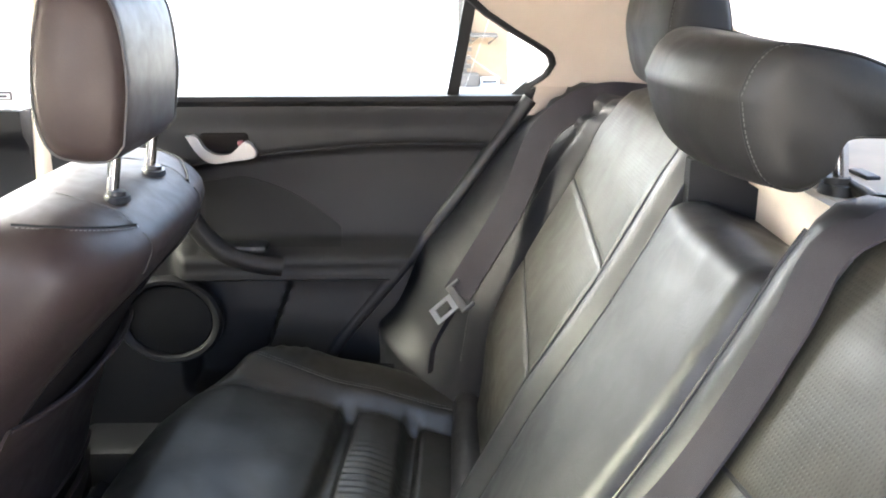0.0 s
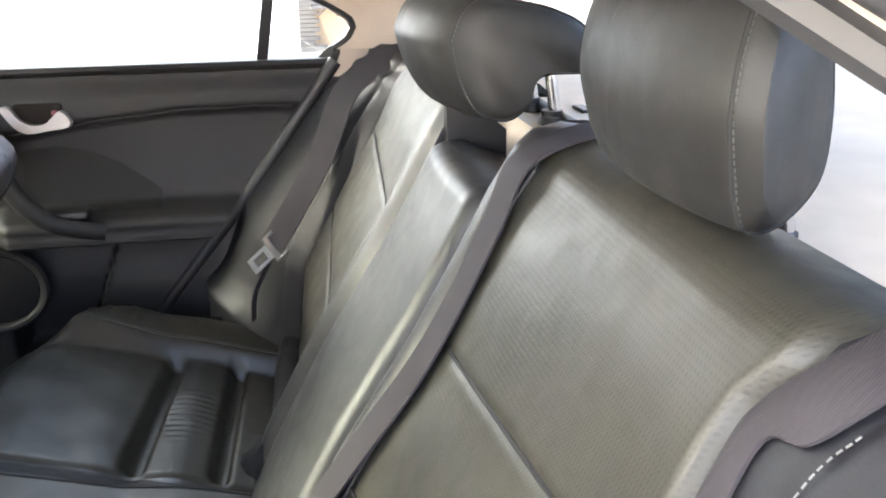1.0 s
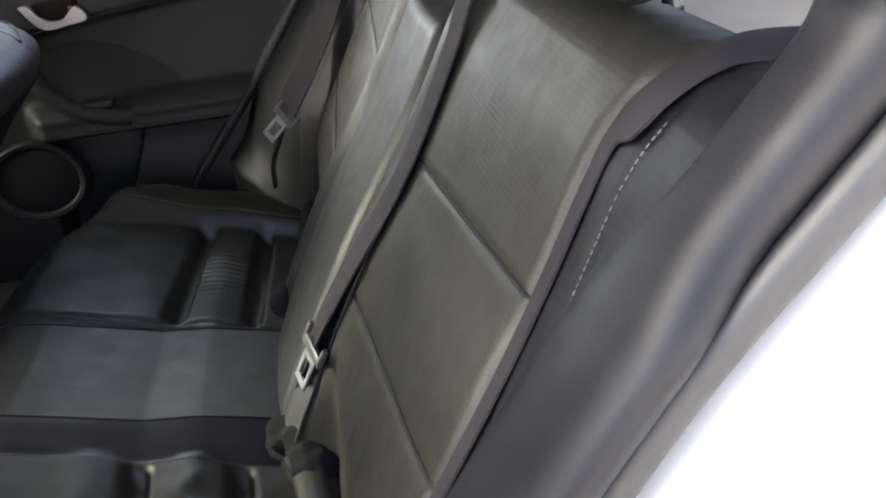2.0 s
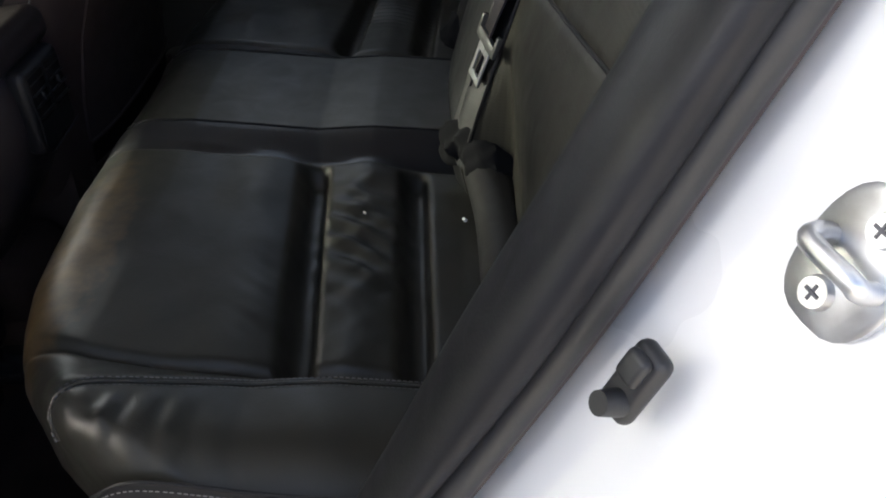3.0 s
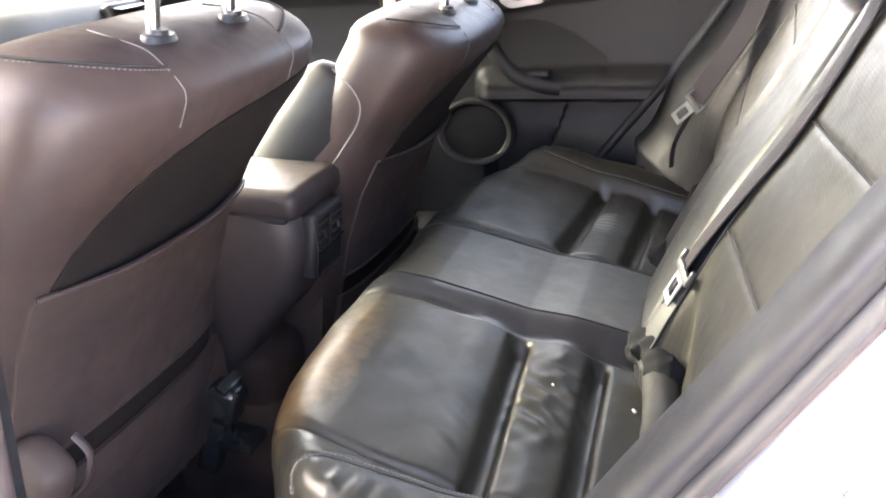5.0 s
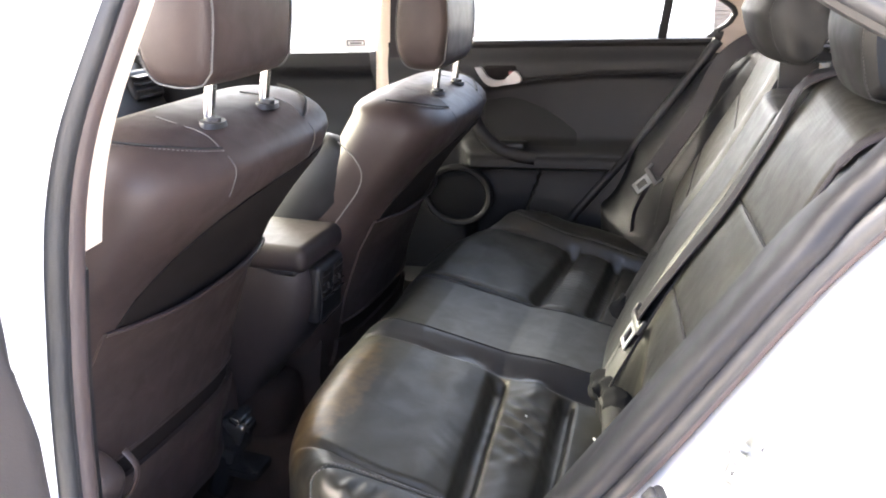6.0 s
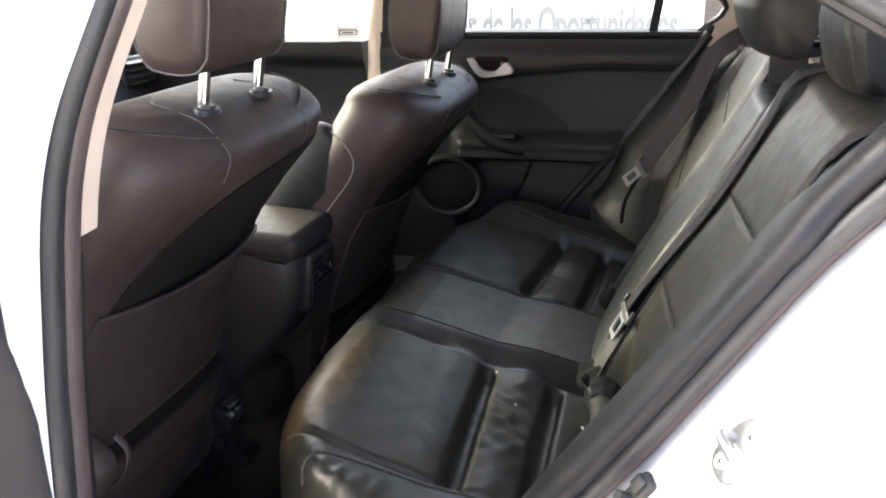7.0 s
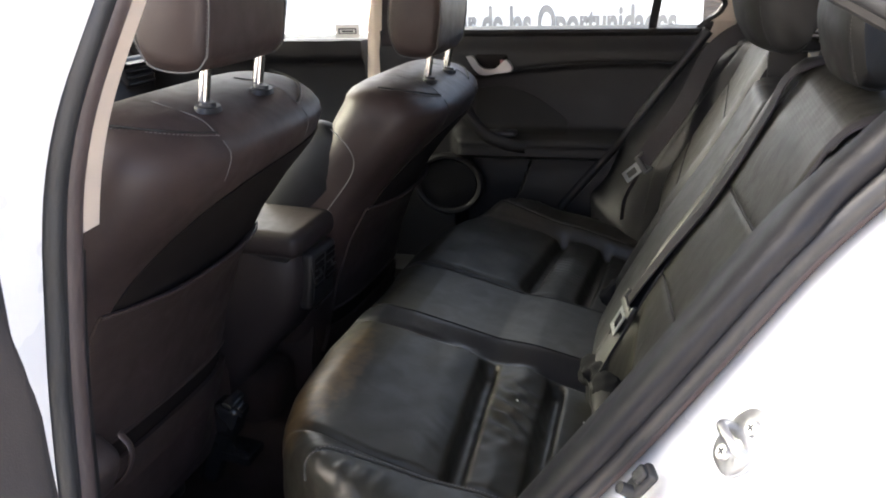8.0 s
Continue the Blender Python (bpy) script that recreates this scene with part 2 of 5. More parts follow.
def worn_leather(base, centre, reach, colour):
    """The given leather with one scuffed patch where the hide shows through."""
    m = base.copy()
    m.name = "worn_black_leather"
    n, l = m.node_tree.nodes, m.node_tree.links
    b = n["Principled BSDF"]
    src = b.inputs["Base Color"].links[0].from_socket
    tc = n.new("ShaderNodeTexCoord")
    sub = n.new("ShaderNodeVectorMath")
    sub.operation = "SUBTRACT"
    l.new(tc.outputs["Object"], sub.inputs[0])
    sub.inputs[1].default_value = centre
    div = n.new("ShaderNodeVectorMath")
    div.operation = "DIVIDE"
    l.new(sub.outputs[0], div.inputs[0])
    div.inputs[1].default_value = reach
    size = n.new("ShaderNodeVectorMath")
    size.operation = "LENGTH"
    l.new(div.outputs[0], size.inputs[0])
    ns = n.new("ShaderNodeTexNoise")
    ns.inputs["Scale"].default_value, ns.inputs["Detail"].default_value = 60, 6
    l.new(tc.outputs["Object"], ns.inputs["Vector"])
    add = n.new("ShaderNodeMath")
    add.operation = "MULTIPLY_ADD"
    l.new(ns.outputs[0], add.inputs[0])
    add.inputs[1].default_value = 0.9
    l.new(size.outputs["Value"], add.inputs[2])
    mr = n.new("ShaderNodeMapRange")
    mr.inputs["From Min"].default_value, mr.inputs["From Max"].default_value = 1.45, 0.6
    mr.inputs["To Max"].default_value = 0.8
    l.new(add.outputs[0], mr.inputs[0])
    mx = n.new("ShaderNodeMix")
    mx.data_type = "RGBA"
    l.new(mr.outputs[0], mx.inputs["Factor"])
    l.new(src, mx.inputs["A"])
    mx.inputs["B"].default_value = (*colour, 1)
    l.new(mx.outputs["Result"], b.inputs["Base Color"])
    return m


LEATHER_WORN = worn_leather(LEATHER, (-0.345, 0.368, 0.592), (0.18, 0.050, 0.050), (0.22, 0.130, 0.045))


# ---------------------------------------------------------------- mesh helpers
def thing(name, loc, label, category, group="", kind=""):
    e = new(name)
    e.location = loc
    e.empty_display_size = 0.05
    return tagged(e, label, category, group, kind)


def link_mesh(name, verts, faces, mat, parent=None, label="", smooth=40):
    me = bpy.data.meshes.new(name)
    me.from_pydata([tuple(v) for v in verts], [], faces)
    me.update()
    me.materials.append(mat)
    if smooth:
        me.shade_smooth()
        me.set_sharp_from_angle(angle=radians(smooth))
    ob = new(name, me)
    if parent is not None:
        ob.parent = parent
        if parent.type == "EMPTY":
            ob.matrix_parent_inverse = Matrix.Translation(parent.location).inverted()
    if label:
        ob["label"] = label
    return ob


def part(name, bm, mat, parent=None, label="", smooth=40):
    bmesh.ops.recalc_face_normals(bm, faces=bm.faces)
    me = bpy.data.meshes.new(name)
    bm.to_mesh(me)
    bm.free()
    me.materials.append(mat)
    if smooth:
        me.shade_smooth()
        me.set_sharp_from_angle(angle=radians(smooth))
    ob = new(name, me)
    if parent is not None:
        ob.parent = parent
        if parent.type == "EMPTY":
            ob.matrix_parent_inverse = Matrix.Translation(parent.location).inverted()
    if label:
        ob["label"] = label
    return ob


def grid(f, us, vs):
    """Vertices and faces of the sheet f(u, v)."""
    verts = [f(u, v) for v in vs for u in us]
    n = len(us)
    faces = [(j * n + i, j * n + i + 1, (j + 1) * n + i + 1, (j + 1) * n + i) for j in range(len(vs) - 1) for i in range(n - 1)]
    return verts, faces


def steps(a, b, n):
    return [a + (b - a) * i / n for i in range(n + 1)]


def sheet(f, us, vs, depth):
    """A closed slab: the sheet f and its copy set back by the vector depth, with rims."""
    verts, faces = grid(f, us, vs)
    n, m, k = len(us), len(vs), len(verts)
    d = Vector(depth)
    verts = [Vector(v) for v in verts]
    verts += [v + d for v in verts]
    faces += [tuple(k + i for i in reversed(q)) for q in faces]
    rim = [i for i in range(n)] + [j * n + n - 1 for j in range(1, m)] + [(m - 1) * n + i for i in range(n - 2, -1, -1)] + [j * n for j in range(m - 2, 0, -1)]
    for a, b in zip(rim, rim[1:] + rim[:1]):
        faces.append((b, a, a + k, b + k))
    return verts, faces


def solid(name, f, us, vs, depth, mat, parent, label="", smooth=50):
    v, q = sheet(f, us, vs, depth)
    bm = bmesh.new()
    bv = [bm.verts.new(p) for p in v]
    for face in q:
        try:
            bm.faces.new([bv[i] for i in face])
        except ValueError:
            pass
    return part(name, bm, mat, parent, label, smooth)


def loft(rings, cap=True):
    bm = bmesh.new()
    rows = [[bm.verts.new(p) for p in r] for r in rings]
    n = len(rows[0])
    for a, b in zip(rows, rows[1:]):
        for i in range(n):
            bm.faces.new((a[i], a[(i + 1) % n], b[(i + 1) % n], b[i]))
    if cap:
        bm.faces.new(list(reversed(rows[0])))
        bm.faces.new(rows[-1])
    return bm


def smooth_path(pts, n):
    """A Catmull-Rom curve through pts with n steps a span."""
    p = [Vector(q) for q in pts]
    p = [2 * p[0] - p[1]] + p + [2 * p[-1] - p[-2]]
    out = []
    for i in range(1, len(p) - 2):
        for k in range(n):
            t = k / n
            a, b, c, d = p[i - 1], p[i], p[i + 1], p[i + 2]
            out.append(0.5 * ((2 * b) + (c - a) * t + (2 * a - 5 * b + 4 * c - d) * t * t + (3 * b - a - 3 * c + d) * t ** 3))
    out.append(p[-2])
    return out


def sweep(path, section, up=(1, 0, 0), cap=True, closed=True):
    """Sweeps section, a list of (a, b): a along up, b along the side of the path, or a function of 0..1 that gives one."""
    rings = []
    n = len(path)
    for i, p in enumerate(path):
        t = (path[min(i + 1, n - 1)] - path[max(i - 1, 0)]).normalized()
        u = Vector(up)
        u = (u - t * u.dot(t)).normalized()
        s = t.cross(u)
        sec = section(i / (n - 1)) if callable(section) else section
        rings.append([p + u * a + s * b for a, b in sec])
    if closed:
        return loft(rings, cap)
    bm = bmesh.new()
    rows = [[bm.verts.new(q) for q in r] for r in rings]
    for a, b in zip(rows, rows[1:]):
        for i in range(len(a) - 1):
            bm.faces.new((a[i], a[i + 1], b[i + 1], b[i]))
    return bm


def circle(r, n=10, ry=None):
    ry = r if ry is None else ry
    return [(r * math.cos(2 * math.pi * i / n), ry * math.sin(2 * math.pi * i / n)) for i in range(n)]


def tube(pts, r, n=10, per=6, up=(1, 0, 0.01), ry=None):
    return sweep(smooth_path(pts, per), circle(r, n, ry), up)


def rbox(sx, sy, sz, m=None, bevel=0.01, seg=3):
    bm = bmesh.new()
    bmesh.ops.create_cube(bm, size=1.0)
    bmesh.ops.scale(bm, vec=(sx, sy, sz), verts=bm.verts)
    if bevel > 0:
        bmesh.ops.bevel(bm, geom=list(bm.edges), offset=min(bevel, 0.49 * min(sx, sy, sz)), segments=seg, affect="EDGES", profile=0.5)
    if m is not None:
        bmesh.ops.transform(bm, matrix=m, verts=bm.verts)
    return bm


def cyl(r, h, m=None, n=24, r2=None):
    bm = bmesh.new()
    bmesh.ops.create_cone(bm, cap_ends=True, segments=n, radius1=r, radius2=r if r2 is None else r2, depth=h)
    if m is not None:
        bmesh.ops.transform(bm, matrix=m, verts=bm.verts)
    return bm


def joined(*bms):
    out = bmesh.new()
    for b in bms:
        me = bpy.data.meshes.new("tmp")
        b.to_mesh(me)
        b.free()
        out.from_mesh(me)
        bpy.data.meshes.remove(me)
    return out


def stitches(path, normal, mat, parent, length=0.0026, gap=0.0015, wide=0.0007, name="stitching"):
    """A row of short threads along a path, all in one mesh."""
    verts, faces = [], []
    nrm = Vector(normal).normalized()
    carry = 0.0
    for a, b in zip(path, path[1:]):
        seg = (b - a).length
        if seg < 1e-6:
            continue
        t = (b - a) / seg
        s = t.cross(nrm).normalized() * wide / 2
        up = nrm * 0.0005
        pos = carry
        while pos + length < seg + 0.001:
            p, q = a + t * pos, a + t * (pos + length)
            k = len(verts)
            verts += [p - s, p + s, q + s, q - s, p - s + up, p + s + up, q + s + up, q - s + up]
            faces += [(k + 4, k + 5, k + 6, k + 7), (k, k + 1, k + 5, k + 4), (k + 1, k + 2, k + 6, k + 5), (k + 2, k + 3, k + 7, k + 6), (k + 3, k, k + 4, k + 7)]
            pos += length + gap
        carry = max(0.0, pos - seg)
    return link_mesh(name, verts, faces, mat, parent, smooth=0)


def bump01(x, c, w):
    return math.exp(-((x - c) / w) ** 2)


def sstep(a, b, x):
    t = min(1, max(0, (x - a) / (b - a)))
    return t * t * (3 - 2 * t)


def curve1(pts, x):
    """Smooth interpolation in a short table of (x, value)."""
    if x <= pts[0][0]:
        return pts[0][1]
    for (a, p), (b, q) in zip(pts, pts[1:]):
        if x <= b:
            return p + (q - p) * (x - a) / (b - a)
    return pts[-1][1]


# ---------------------------------------------------------------- the ground and what stands round the car
def slab(name, x0, x1, y0, y1, z0, z1, mat, parent=None, label="", bevel=0.0):
    return part(name, rbox(x1 - x0, y1 - y0, z1 - z0, pose((x0 + x1) / 2, (y0 + y1) / 2, (z0 + z1) / 2), bevel, 2), mat, parent, label)


ground = slab("ground", -400, 400, -400, 400, -0.3, 0.0, CONCRETE)
tagged(ground, "pale dusty concrete ground under the car", "ground", kind="structure")

wall = slab("wall_east", 4.5, 4.75, -0.12, 9.0, 0.0, 1.9, WALL_WHITE)
tagged(wall, "white painted boundary wall with grey lettering", "wall", kind="structure")
# unseen wall, added to cut low sky and bounce warm light from the left
west = slab("unseen_wall_west", -8.4, -8.1, -9, 9, 0, 2.2, WARM_WALL)
tagged(west, "unseen warm plastered wall added to shape light from the left", "wall", kind="structure")
sign = thing("wall_lettering", (4.49, 1.4, 0.66), "large grey painted slogan on the white wall", "lettering")
tc = bpy.data.curves.new("letters", "FONT")
tc.body = "El Lugar de las Oportunidades"
tc.size, tc.extrude, tc.offset, tc.align_x = 0.285, 0.002, 0.010, "LEFT"
tmp = new("letters", tc)
dg = bpy.context.evaluated_depsgraph_get()
me = bpy.data.meshes.new_from_object(tmp.evaluated_get(dg))
bpy.data.objects.remove(tmp)
me.transform(Matrix.Translation((4.496, 2.26, 0.592)) @ Euler((radians(90), 0, radians(-90))).to_matrix().to_4x4())
bm = bmesh.new()
bm.from_mesh(me)
bpy.data.meshes.remove(me)
# one part a letter: islands that share a stretch of the line belong together
bm.verts.ensure_lookup_table()
seen, islands = set(), []
for v in bm.verts:
    if v.index in seen:
        continue
    stack, isle = [v], []
    seen.add(v.index)
    while stack:
        w = stack.pop()
        isle.append(w)
        for ed in w.link_edges:
            o = ed.other_vert(w)
            if o.index not in seen:
                seen.add(o.index)
                stack.append(o)
    islands.append([max(w.co.y for w in isle), min(w.co.y for w in isle), {w.index for w in isle}])
islands.sort(key=lambda q: -q[0])
glyphs = []
for q in islands:
    if glyphs and 0.5 * (q[0] + q[1]) > glyphs[-1][1] - 0.002:
        glyphs[-1][1] = min(glyphs[-1][1], q[1])
        glyphs[-1][2] |= q[2]
    else:
        glyphs.append(q)
# condensed letters: the word "de" begins at 1.24, "Oportunidades" at 0.88
ya, yb = 2.26 - 1.014, 2.26 - 1.749
for v in bm.verts:
    v.co.y = 0.88 + (v.co.y - yb) * (1.24 - 0.88) / (ya - yb)
for q in glyphs:
    order = sorted(q[2])
    where = {k: n for n, k in enumerate(order)}
    link_mesh("letter", [bm.verts[k].co.copy() for k in order], [[where[w.index] for w in f.verts] for f in bm.faces if f.verts[0].index in q[2]], SIGN_GREY, sign, smooth=0)
bm.free()

house = thing("building", (10.5, 1.5, 0), "tan plastered building with a toothed grey brick corner and a canopy", "building")
slab("wall", 9.5, 12, -0.83, 4.0, 0, 3.4, TAN_PLASTER, house)
slab("roof", 9.4, 12.1, -0.90, 4.1, 3.4, 3.55, CONCRETE, house)
for k in range(34):
    # toothed pier of grey brick, every second course longer
    slab("brick", 9.455, 9.5, -0.425 if k % 2 else -0.375, 0.10, 0.14 + 0.046 * k, 0.182 + 0.046 * k, GREY_BRICK, house)
canopy = slab("canopy", 9.14, 9.5, -0.69, -0.33, 0.535, 0.560, DARK_SHUTTER, house, "thin dark canopy")
for y in (-0.48, -0.68):
    part("bracket", tube([(9.18, y, 0.535), (9.44, y + 0.06, 0.46), (9.5, y + 0.06, 0.44)], 0.008), DARK_SHUTTER, canopy)
slab("plinth", 9.25, 9.5, -0.50, 0.10, 0, 0.135, GREY_BRICK, house, "low grey plinth", 0.01)
vent = slab("vent", 9.46, 9.5, -0.73, -0.53, 0.0, 0.085, WALL_WHITE, house, "white framed vent")
slab("slot", 9.45, 9.462, -0.71, -0.55, 0.025, 0.05, DARK_SHUTTER, vent)


def far_car():
    """A white saloon parked beyond the right-hand windows."""
    c = thing("parked_car", (3.1, 2.6, 0), "white parked car with a red tail lamp", "car")
    prof = [(-0.9, 0.25), (-0.95, 0.6), (-0.9, 0.82), (-0.5, 0.88), (-0.1, 1.28), (1.2, 1.32), (1.8, 0.92), (2.6, 0.80), (2.8, 0.55), (2.75, 0.25)]
    rings = [[Vector((3.1 + sx, 2.5 + y, z)) for y, z in prof] for sx in (-0.75, 0.75)]
    part("body", loft(rings), PAINT, c)
    for sx in (-0.76, 0.76):
        slab("window", 3.1 + sx - 0.01, 3.1 + sx + 0.01, 2.55, 3.75, 0.92, 1.22, DARK_SHUTTER, c, "dark side glass")
        slab("tail_lamp", 3.1 + sx - 0.02, 3.1 + sx + 0.02, 1.62, 1.85, 0.66, 0.76, RED_LAMP, c, "red tail lamp")
        for y in (2.15, 4.5):
            wl = part("wheel", cyl(0.3, 0.2, pose(3.1 + sx * 0.95, y, 0.3, 0, 90, 0)), TYRE, c)
            part("rim", cyl(0.19, 0.22, pose(3.1 + sx * 0.96, y, 0.3, 0, 90, 0)), ALLOY, wl)


far_car()

# ---------------------------------------------------------------- the car's shell
car = thing("car_body", (0, 0, 0), "white saloon car body with its rear door open", "car")


def opening(off):
    """The rear door opening's outline on the left side in (y, z), grown outwards by off metres."""
    pts = [(0.38, 0.40), (0.26, 0.430), (0.180, 0.487), (0.128, 0.546), (0.083, 0.606), (0.022, 0.682), (-0.038, 0.760), (-0.094, 0.840), (-0.149, 0.920), (-0.180, 0.960), (-0.216, 1.000), (-0.246, 1.036), (-0.246, 1.060), (-0.215, 1.080), (-0.169, 1.106), (-0.085, 1.157), (0.0, 1.208), (0.15, 1.285), (0.32, 1.325)]
    path = smooth_path([(0, y, z) for y, z in pts], 5)
    out = []
    for i, p in enumerate(path):
        t = path[min(i + 1, len(path) - 1)] - path[max(i - 1, 0)]
        n = Vector((0, -t.z, t.y)).normalized()
        # the path runs rearwards and up: outward is to the rear and down
        out.append(p + n * off)
    return out


def lean(z):
    """How far the body side leans in above the waist line."""
    return 0.0 if z < 1.06 else (z - 1.06) * 0.46


def along(x, off):
    return [Vector((x + lean(p.z), p.y, p.z)) for p in opening(off)]


def strip(name, rows, mat, parent, label=""):
    """A skin between neighbouring lines of points, with a back set inside it."""
    bm = bmesh.new()
    lines = [[bm.verts.new(p) for p in r] for r in rows]
    for a, b in zip(lines, lines[1:]):
        for i in range(len(a) - 1):
            bm.faces.new((a[i], a[i + 1], b[i + 1], b[i]))
    return part(name, bm, mat, parent, label, 60)


# painted jamb of the left rear opening, from the flange outwards to the skin
jamb_rows = [along(-0.682, 0.034), along(-0.692, 0.0315), along(-0.721, 0.043), along(-0.755, 0.063), along(-0.785, 0.084), along(-0.820, 0.108), along(-0.850, 0.124), along(-0.868, 0.140)]
strip("door_jamb", jamb_rows, PAINT, car, "glossy white painted door jamb")
# wide soft trim roll, the rubber seal behind it and its flange
roll = [p for p in along(-0.685, 0.002)]
roll = [p for i, p in enumerate(roll) if p.z > 0.604 and i <= 58]


def roll_section(f):
    k = 1.0 - 0.35 * sstep(0.60, 0.75, f)
    # the inner edge draws in towards the lower end
    slim = 0.12 + 0.88 * sstep(-0.02, 0.26, f) ** 0.8
    return [(0.0375 * math.copysign(abs(a) ** 0.75, a) * k * (slim if a > 0 else 0.8 + 0.2 * slim), 0.015 * b * (0.5 + 0.5 * slim)) for a, b in circle(1.0, 20)]


part("opening_trim", sweep(roll, roll_section, (1, 0, 0)), TRIM_LEATHER, car, "wide soft dark grey trim along the door opening")
part("door_seal", sweep([Vector((-p.x, p.y, p.z)) for p in along(-0.709, 0.020)], circle(0.0085, 10), (1, 0, 0)), RUBBER, car, "black rubber door seal")
part("door_seal", sweep(along(-0.709, 0.018), circle(0.0085, 10), (1, 0, 0)), RUBBER, car, "black rubber door seal")
part("seal_flange", sweep(along(-0.699, 0.0262), circle(0.0095, 10, 0.007), (1, 0, 0)), SEAL_BROWN, car, "brown-grey seal flange")

def quarter(side):
    """Rear quarter skin outside the jamb, to the tail."""
    out = along(-0.868, 0.140)
    lo = [p for p in out]
    rear = []
    for i, p in enumerate(lo):
        f = i / (len(lo) - 1)
        rear.append(Vector((-0.80 + lean(p.z) * 0.9, min(p.y - 0.35, -1.55 + 1.2 * sstep(1.05, 1.3, p.z)), p.z)))
    mid = [a.lerp(b, 0.5) + Vector((-0.03, 0, 0)) for a, b in zip(lo, rear)]
    rows = [lo, mid, rear]
    if side > 0:
        rows = [[Vector((-p.x, p.y, p.z)) for p in r] for r in rows]
    return strip("quarter_panel", rows, PAINT, car)


quarter(-1)
quarter(1)
for sx in (-1, 1):
    slab("sill", sx * 0.80 - 0.085, sx * 0.80 + 0.085, -0.3, 2.0, 0.20, 0.405, PAINT, car, "", 0.02)
    slab("sill_trim", sx * 0.650 - 0.067, sx * 0.650 + 0.067, 0.10, 0.62, 0.30, 0.425, PLASTIC, car, "black plastic sill trim", 0.015)
    slab("sill_panel", sx * 0.657 - 0.015, sx * 0.657 + 0.015, 0.085, 0.245, 0.30, 0.500, PLASTIC, car, "dark plastic panel under the seat edge", 0.008)
    slab("front_door_skin", sx * 0.86 - 0.02, sx * 0.86 + 0.02, 0.47, 1.62, 0.30, 0.955, PAINT, car, "", 0.015)
    slab("front_wing", sx * 0.84 - 0.02, sx * 0.84 + 0.02, 1.63, 2.75, 0.35, 0.90, PAINT, car, "", 0.015)

# roof, bonnet, boot, tail and nose
def roof_f(u, v):
    x = u * (0.60 - 0.06 * v * v)
    y = 0.45 + v * 0.95
    return Vector((x, y, 1.395 - 0.05 * u * u - 0.055 * v * v))


solid("roof", roof_f, steps(-1, 1, 14), steps(-1, 1, 12), (0, 0, -0.03), PAINT, car)
solid("bonnet", lambda u, v: Vector((u * 0.82, 1.65 + v * 1.15, 0.93 - 0.10 * v * v - 0.04 * u * u)), steps(-1, 1, 8), steps(0, 1, 8), (0, 0, -0.03), PAINT, car)
solid("boot_lid", lambda u, v: Vector((u * 0.78, -1.02 - v * 0.62, 1.03 - 0.05 * v - 0.03 * u * u)), steps(-1, 1, 8), steps(0, 1, 6), (0, 0, -0.03), PAINT, car)
slab("tail_panel", -0.80, 0.80, -1.70, -1.60, 0.30, 0.98, PAINT, car, "", 0.03)
slab("nose_panel", -0.84, 0.84, 2.72, 2.84, 0.25, 0.82, PAINT, car, "", 0.04)
for sx in (-1, 1):
    # screen pillars and cant rails
    part("screen_pillar", sweep(smooth_path([(sx * 0.74, 1.68, 0.93), (sx * 0.66, 1.40, 1.15), (sx * 0.575, 1.16, 1.32)], 6), circle(0.03, 8), (1, 0, 0)), PAINT, car)
    part("cant_rail", sweep(smooth_path([(sx * 0.575, 1.18, 1.325), (sx * 0.565, 0.75, 1.355), (sx * 0.56, 0.3, 1.345), (sx * 0.555, -0.15, 1.30), (sx * 0.55, -0.45, 1.25)], 5), circle(0.035, 8), (1, 0, 0)), PAINT, car)
    for y in (-1.05, 1.95):
        wl = part("wheel", cyl(0.315, 0.21, pose(sx * 0.78, y, 0.315, 0, 90, 0), 36), TYRE, car, "black tyre on an alloy wheel")
        part("rim", cyl(0.21, 0.22, pose(sx * 0.785, y, 0.315, 0, 90, 0), 24), ALLOY, wl)
slab("bulkhead", -0.80, 0.80, 1.60, 1.66, 0.22, 0.93, PLASTIC, car)
slab("boot_bulkhead", -0.70, 0.70, -0.42, -0.36, 0.26, 0.965, PLASTIC, car)
part("windscreen", rbox(1.36, 0.005, 0.66, pose(0, 1.405, 1.125, 55, 0, 0), 0.0), WINDSCREEN, car, "lightly tinted windscreen")
part("rear_window", rbox(1.14, 0.005, 0.62, pose(0, -0.745, 1.165, -62, 0, 0), 0.0), GLASS, car, "rear window")

floor = solid("floor", lambda u, v: Vector((u * 0.72, v, 0.255 + 0.10 * sstep(0.16, 0.07, abs(u * 0.72)) + 0.16 * sstep(0.22, -0.05, v))), steps(-1, 1, 48), steps(-0.3, 1.62, 40), (0, 0, -0.05), CARPET, None)
tagged(floor, "dark brown car carpet with a low centre tunnel", "floor", kind="structure")
ceiling = solid("ceiling", lambda u, v: Vector((u * 0.575, 0.45 + v * 0.93, 1.352 - 0.05 * u * u - 0.05 * v * v)), steps(-1, 1, 10), steps(-1, 1, 12), (0, 0, 0.012), HEADLINER, None)
tagged(ceiling, "beige cloth headliner under the roof", "headliner", kind="structure")

# left B pillar
pillar = thing("door_pillar", (-0.76, 0.45, 0.40), "white painted door pillar with rubber seals and beige trim", "pillar")
PIL = [(0.470, 0.38), (0.449, 0.68), (0.432, 0.84), (0.402, 0.99), (0.355, 1.12), (0.29, 1.33)]


def pil(x, dy=0.0):
    return smooth_path([(x + lean(z), y + dy, z) for y, z in PIL], 6)


